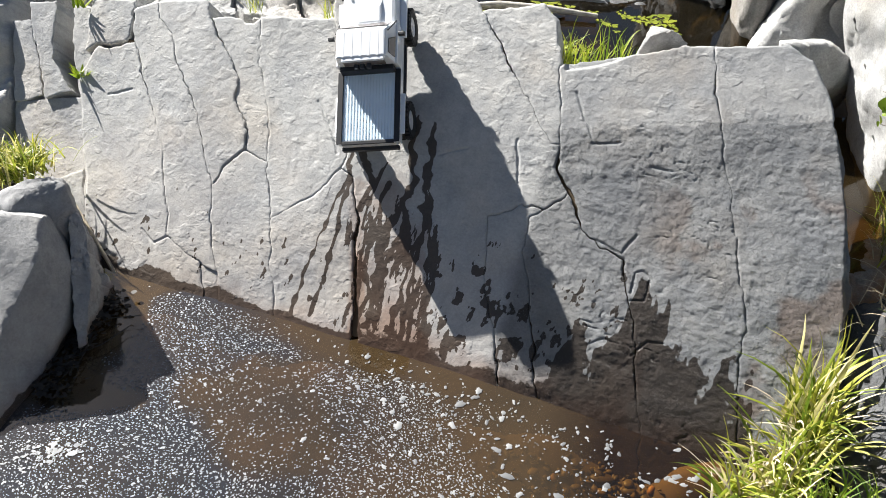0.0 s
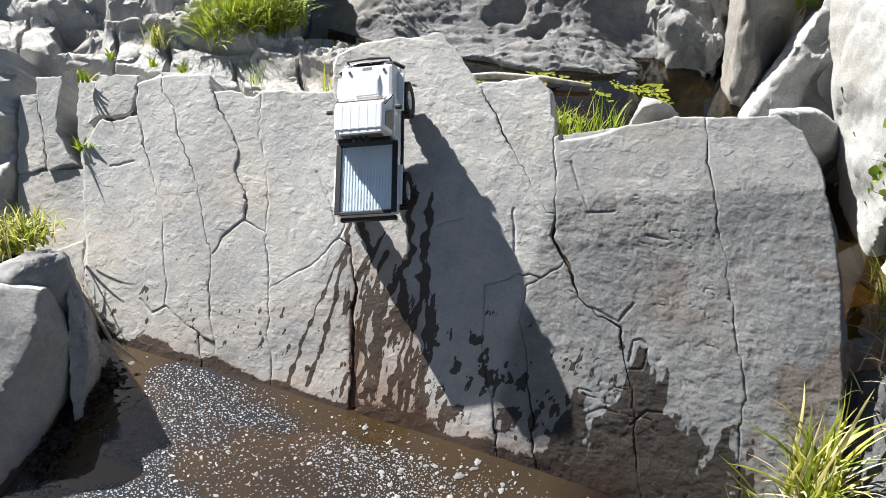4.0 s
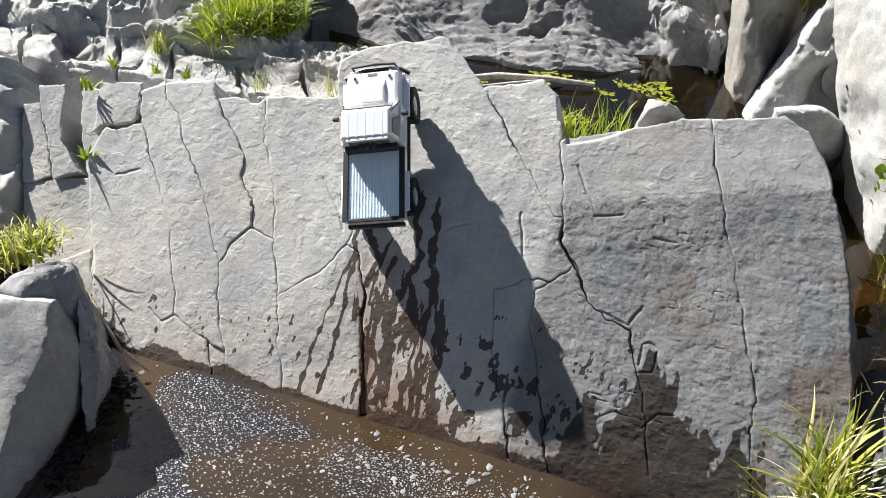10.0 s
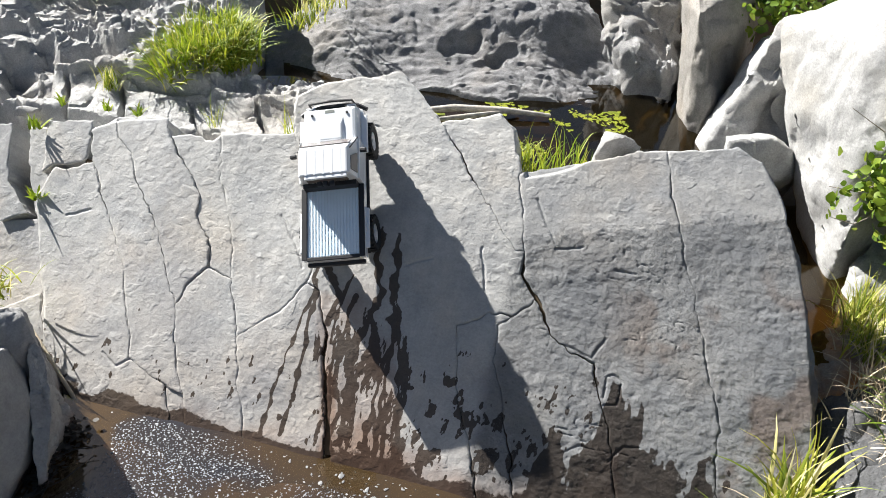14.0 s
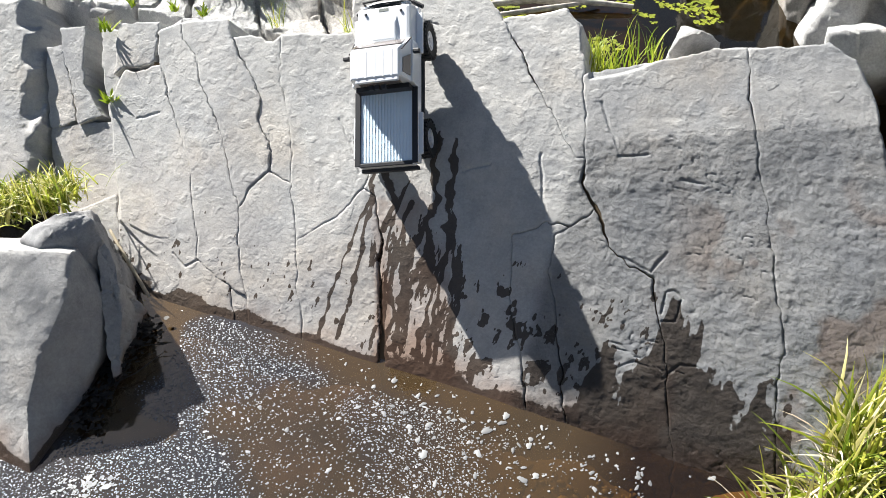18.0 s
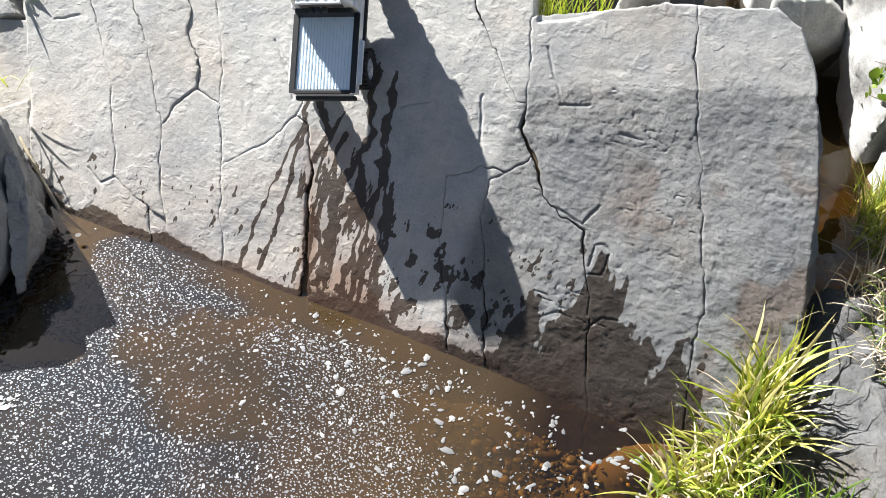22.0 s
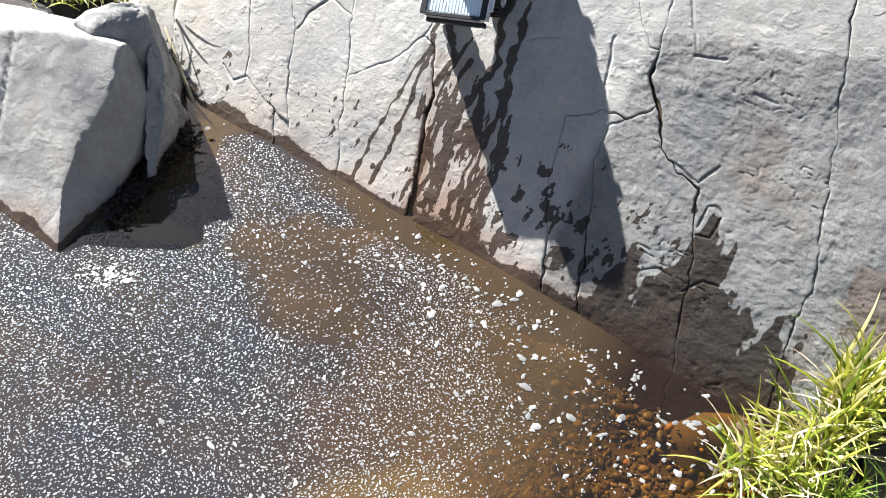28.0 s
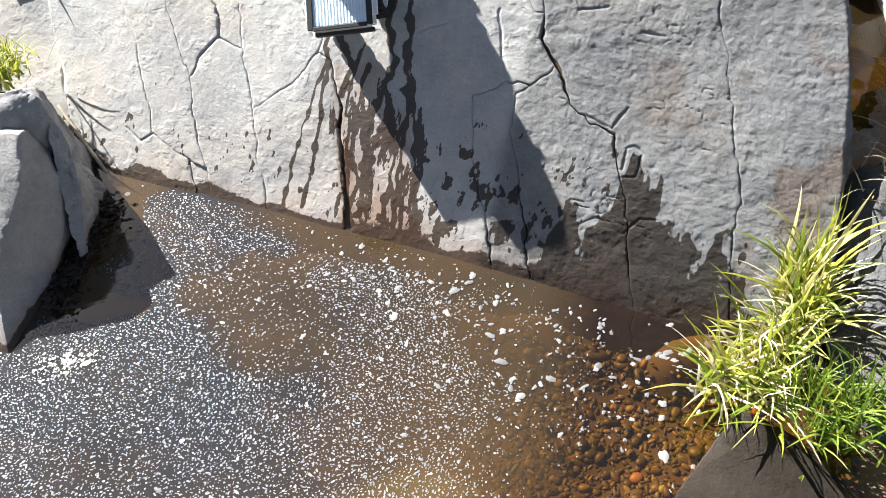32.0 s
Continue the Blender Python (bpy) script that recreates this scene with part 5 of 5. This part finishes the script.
def blades(name, spots, count, length, width, spread, droop, material, label, seed, category="grass", up=0.9, lean=(0, 0), fan=1.0):
    """Tufts of tapering, bending blades rooted at spots (x, y, z)."""
    r = np.random.default_rng(seed)
    verts, faces = [], []
    for i in range(count):
        s = spots[r.integers(len(spots))]
        root = np.array(s) + np.append(r.normal(0, spread, 2), 0)
        az = r.uniform(0, 2 * math.pi)
        out = np.array([math.cos(az), math.sin(az), 0]) * r.uniform(0.1, 1.0) + np.array([*lean, 0])
        ln = length * r.uniform(0.45, 1.15)
        d = np.array([0, 0, up]) + out * r.uniform(0.2, 0.8) * fan
        d /= np.linalg.norm(d)
        side = np.cross(d, [math.cos(az + r.uniform(-1, 1)), math.sin(az), 0.2])
        side /= np.linalg.norm(side) + 1e-9
        w = width * r.uniform(0.6, 1.3)
        bend = droop * r.uniform(0.3, 1.4)
        n0 = len(verts)
        seg = 5
        p = root.copy()
        for k in range(seg + 1):
            f = k / seg
            ww = w * (1 - f) ** 0.7 * (0.7 + 0.3 * min(1, 4 * f))
            fold = np.cross(side, d) * ww * 0.25
            verts += [p - side * ww + fold, p, p + side * ww + fold]
            dd = d + np.array([out[0], out[1], -0.6]) * bend * f * f * 1.6
            p = p + dd / np.linalg.norm(dd) * ln / seg
        for k in range(seg):
            a = n0 + 3 * k
            faces += [(a, a + 1, a + 4, a + 3), (a + 1, a + 2, a + 5, a + 4)]
    ob = mesh_object(name, verts, faces, material)
    return tagged(ob, label, category, kind="stuff")


blades("grass_tuft", [(-1.35, 2.20, 0.23), (-1.26, 2.24, 0.23), (-1.43, 2.16, 0.24)], 620, 0.13, 0.0050, 0.04, 1.2, GRASS, "sunlit yellow-green grass tuft beside the boulder", 1, fan=1.9)
blades("grass_tuft", [(-1.62, 1.95, 0.27), (-1.70, 1.96, 0.25)], 230, 0.13, 0.0042, 0.03, 1.5, GRASS, "grass hanging over the boulder", 13, up=0.6, fan=1.4)
blades("grass_tuft", [(-0.76, 3.16, 0.58), (-0.68, 3.18, 0.60), (-0.60, 3.22, 0.60), (-0.54, 3.28, 0.60), (-0.66, 3.32, 0.62), (-0.56, 3.40, 0.62)], 3600, 0.19, 0.0048, 0.04, 1.3, LUSH, "dense bright green grass clump on the far bank", 2, fan=1.7)
blades("grass_tuft", [(-0.29, 3.60, 0.64), (-0.20, 3.74, 0.66)], 140, 0.11, 0.004, 0.05, 0.8, GRASS, "yellowing grass behind the rock mound", 12, fan=1.5)
blades("grass_tuft", [(-1.55, 3.95, 0.74), (-1.25, 4.0, 0.72), (-1.85, 3.9, 0.76)], 420, 0.18, 0.004, 0.07, 0.8, LUSH, "green grass on the upper bank", 3)
blades("grass_tuft", [(-0.98, 3.08, 0.58)], 60, 0.10, 0.003, 0.02, 1.0, GRASS, "small yellow grass tuft in a rock cleft", 4)
for k, (x, y, z) in enumerate(((-1.12, 2.93, 0.58), (-0.95, 2.88, 0.58), (-0.83, 2.83, 0.58), (-1.17, 2.78, 0.56))):
    tagged(blades("weed", [(x, y, z)], 14, 0.055, 0.006, 0.006, 1.0, LUSH, "small green weed in a rock crack", 20 + k, "weed", 0.5), group="weeds in the rock cracks")
tagged(blades("weed", [bed(-1.43, 0.60, -0.01)], 20, 0.05, 0.006, 0.012, 1.2, LUSH, "small green weed in a rock crack", 25, "weed", 0.25), group="weeds in the rock cracks")
for k, (x, y, z) in enumerate(((-0.56, 2.74, 0.57), (-0.28, 2.60, 0.6))):
    tagged(blades("grass_sprig", [(x, y, z)], 16, 0.15, 0.002, 0.012, 0.5, GRASS, "thin grass sprig on the ledge", 30 + k), group="grass sprigs on the ledge")
blades("reeds", [(0.30, 2.48, 0.50), (0.42, 2.45, 0.50), (0.54, 2.42, 0.52), (0.64, 2.42, 0.53), (0.36, 2.56, 0.44), (0.5, 2.54, 0.44)], 340, 0.15, 0.0030, 0.05, 0.8, LUSH, "green reeds behind the slab's crest", 5, "reeds")
blades("grass_tuft", [(0.83, 1.09, 0.06), (0.90, 1.14, 0.08), (0.87, 1.03, 0.08), (0.80, 1.10, 0.05)], 190, 0.19, 0.0066, 0.03, 1.3, GRASS, "sprawling yellow-green grass at the water's edge", 6, up=0.75, lean=(-0.1, -0.1), fan=2.0)
blades("grass_tuft", [(1.01, 1.29, 0.08), (1.06, 1.33, 0.12)], 95, 0.28, 0.0070, 0.026, 0.9, GRASS, "tall sunlit grass in front of the slab", 7, up=1.1, fan=1.6)
blades("grass_tuft", [(0.98, 1.20, 0.10), (1.03, 1.24, 0.12), (0.95, 1.14, 0.10)], 150, 0.18, 0.0062, 0.03, 1.2, GRASS, "short yellow-green grass on the bank", 14, up=0.85, fan=2.0)
blades("grass_tuft", [(1.00, 0.92, 0.10), (1.08, 0.98, 0.12), (0.95, 0.98, 0.1)], 240, 0.18, 0.0042, 0.04, 1.2, LEAF, "dark green trailing grass over the bank", 8, up=0.6)
blades("grass_tuft", [(1.46, 1.84, 0.27), (1.50, 1.78, 0.29), (1.43, 1.70, 0.29)], 230, 0.19, 0.0036, 0.03, 1.0, GRASS, "long bent grass between the bank rocks", 9, up=0.8)
blades("grass_tuft", [(1.36, 1.36, 0.30), (1.34, 1.22, 0.28), (1.40, 1.45, 0.32)], 260, 0.19, 0.0040, 0.035, 1.3, LEAF, "green grass hanging over the bank rock", 15, up=0.5)
blades("dry_grass", [(1.40, 1.62, 0.28), (1.33, 1.52, 0.26), (1.45, 1.76, 0.28), (1.34, 1.34, 0.28)], 320, 0.15, 0.0028, 0.04, 1.3, STRAW, "dead straw-coloured grass on the bank", 10, up=0.35)
blades("dry_grass", [(0.86, 1.10, 0.07), (0.80, 1.06, 0.05), (0.92, 1.16, 0.08), (1.02, 1.28, 0.1)], 120, 0.21, 0.0042, 0.035, 1.2, STRAW, "bleached dead blades among the grass", 16, up=0.6, fan=1.6)
blades("grass_tuft", [(1.50, 1.93, 0.27), (1.54, 1.90, 0.28)], 120, 0.15, 0.0028, 0.025, 0.8, GRASS, "thin grass beside the shallow pool", 11)


def leaf_cloud(name, centres, spread, count, size, material, seed):
    r = np.random.default_rng(seed)
    verts, faces = [], []
    for i in range(count):
        c = np.array(centres[r.integers(len(centres))]) + r.normal(0, spread, 3) * (1, 1, 0.8)
        a = r.normal(0, 1, 3) + np.array([0, 0, 0.2])
        a /= np.linalg.norm(a)
        b = np.cross(a, r.normal(0, 1, 3))
        b /= np.linalg.norm(b)
        nrm = np.cross(a, b)
        s = size * r.uniform(0.5, 1.3)
        n0 = len(verts)
        for f, w in ((0, 0.0), (0.25, 0.34), (0.55, 0.42), (0.82, 0.24), (1.0, 0.0)):
            mid = c + a * s * f - nrm * s * 0.15 * f * f
            if w:
                verts += [mid - b * s * w + nrm * s * w * 0.2, mid, mid + b * s * w + nrm * s * w * 0.2]
            else:
                verts.append(mid)
        faces += [(n0, n0 + 2, n0 + 1), (n0, n0 + 3, n0 + 2), (n0 + 1, n0 + 2, n0 + 5, n0 + 4), (n0 + 2, n0 + 3, n0 + 6, n0 + 5),
                  (n0 + 4, n0 + 5, n0 + 8, n0 + 7), (n0 + 5, n0 + 6, n0 + 9, n0 + 8), (n0 + 7, n0 + 8, n0 + 10), (n0 + 8, n0 + 9, n0 + 10)]
    return verts, faces


def bush(label, base, tips, spread, count, size, seed):
    ob = new("bush")
    tagged(ob, label, "bush")
    for k, tip in enumerate(tips):
        mid = [(a + b) / 2 + 0.03 * (-1) ** k for a, b in zip(base, tip)]
        part("stem", tube_mesh([base, mid, tip], [0.008, 0.005, 0.002], 6), BARK, ob)
    v, f = leaf_cloud("crown", tips, spread, count, size, LEAF, seed)
    mesh_object("crown", v, f, LEAF, ob)
    return ob


bush("leafy green bush on the bank", (1.9, 2.0, 0.3), [(1.56, 2.02, 0.66), (1.62, 2.0, 0.76), (1.66, 2.0, 0.56), (1.72, 2.0, 0.84), (1.80, 2.0, 0.8), (1.80, 1.95, 0.62), (1.88, 1.98, 0.5), (1.78, 2.0, 0.42)], 0.06, 2600, 0.034, 41)
bush("dark green shrub hanging over the boulders", (1.75, 3.2, 0.7), [(1.60, 3.12, 0.86), (1.72, 3.1, 0.90), (1.5, 3.2, 0.88), (1.8, 3.05, 0.95)], 0.06, 520, 0.032, 42)

# ---- driftwood and twigs ----


def stick(name, points, radii, label, material=BARK):
    return tagged(part(name, tube_mesh(points, radii, 9), material, None, smoothed=True), label, "stick")


stick("log", [(0.16, 3.12, 0.44), (0.35, 3.13, 0.45), (0.55, 3.10, 0.45), (0.74, 3.06, 0.44)], [0.012, 0.016, 0.014, 0.008], "grey dead branch floating in the pool", DRIFT)
stick("log", [(0.15, 3.02, 0.44), (0.40, 3.05, 0.45), (0.62, 3.12, 0.44)], [0.008, 0.011, 0.006], "thin grey branch floating in the pool", DRIFT)
stick("twig", [bed(-1.27, 0.165, 0.004), bed(-1.15, 0.075, 0.009), bed(-1.03, -0.02, 0.004)], [0.005, 0.006, 0.007], "pale dry twig leaning on the slab", STRAW)
for k, pts in enumerate(([(1.62, 2.06, 0.72), (1.50, 2.10, 0.62), (1.42, 2.14, 0.62)], [(1.66, 2.06, 0.62), (1.52, 2.1, 0.50), (1.44, 2.12, 0.52)], [(1.7, 2.06, 0.8), (1.55, 2.14, 0.80), (1.45, 2.2, 0.86)])):
    stick("twig", pts, [0.003, 0.002, 0.001], "bare thin twig in front of the pale boulder")
v, f = leaf_cloud("leaf", [(1.44, 2.12, 0.56)], 0.012, 8, 0.035, LEAF, 50)
tagged(mesh_object("leaf_sprig", v, f, LEAF), "small sunlit green leaf sprig", "leaf sprig")
drng = np.random.default_rng(9)
dx, dy = drng.uniform(0.1, 1.05, 5000), drng.uniform(2.45, 3.35, 5000)
k = fbm(np.column_stack([dx, dy, 0 * dx]), 5, 3, 90) + 0.5 * smooth(0.25, 0.0, np.abs(dx - 0.45)) - 0.12 + 0.45 * smooth(0.16, 0.03, np.abs(dy - 2.98)) * smooth(0.8, 0.6, dx) - 0.6 * smooth(0.05, 0.2, np.abs(dy - 3.08)) * smooth(0.0, 0.1, np.hypot(dx - 0.58, dy - 2.72) - 0.1)
dx, dy = dx[k > 0.12], dy[k > 0.12]
frng = drng
dw = flecks("duckweed", dx, dy, np.exp(drng.normal(-5.1, 0.35, len(dx))), 0.4212, "yellow-green floating duckweed")
dw.data.materials.clear()
dw.data.materials.append(DUCK)
tagged(dw, category="duckweed")

# ---- dead leaves and bits of wood caught between the boulder and the slab ----
v, f = leaf_cloud("leaf", [(-0.93, 1.84, 0.02), (-0.95, 1.76, 0.015), (-0.97, 1.68, 0.012), (-0.99, 1.58, 0.01), (-1.0, 1.5, 0.008)], 0.025, 600, 0.018, SHADED_DEBRIS, 61)
v = [(p[0], p[1], 0.012 + 0.35 * abs(p[2])) for p in v]
tagged(mesh_object("leaf_litter", v, f, SHADED_DEBRIS), "wet dead leaves floating between boulder and slab, darkened for the shade there", "leaf litter", kind="stuff")
for k, pts in enumerate(([(-0.99, 1.60, 0.02), (-0.90, 1.66, 0.022), (-0.84, 1.74, 0.02)], [(-1.0, 1.50, 0.015), (-0.95, 1.58, 0.02), (-0.93, 1.70, 0.02)], [(-0.96, 1.72, 0.03), (-0.90, 1.76, 0.03), (-0.82, 1.77, 0.03)])):
    stick("twig", pts, [0.0012, 0.0018, 0.0009], "wet twig caught beside the boulder, darkened for the shade there", SHADED_DEBRIS)
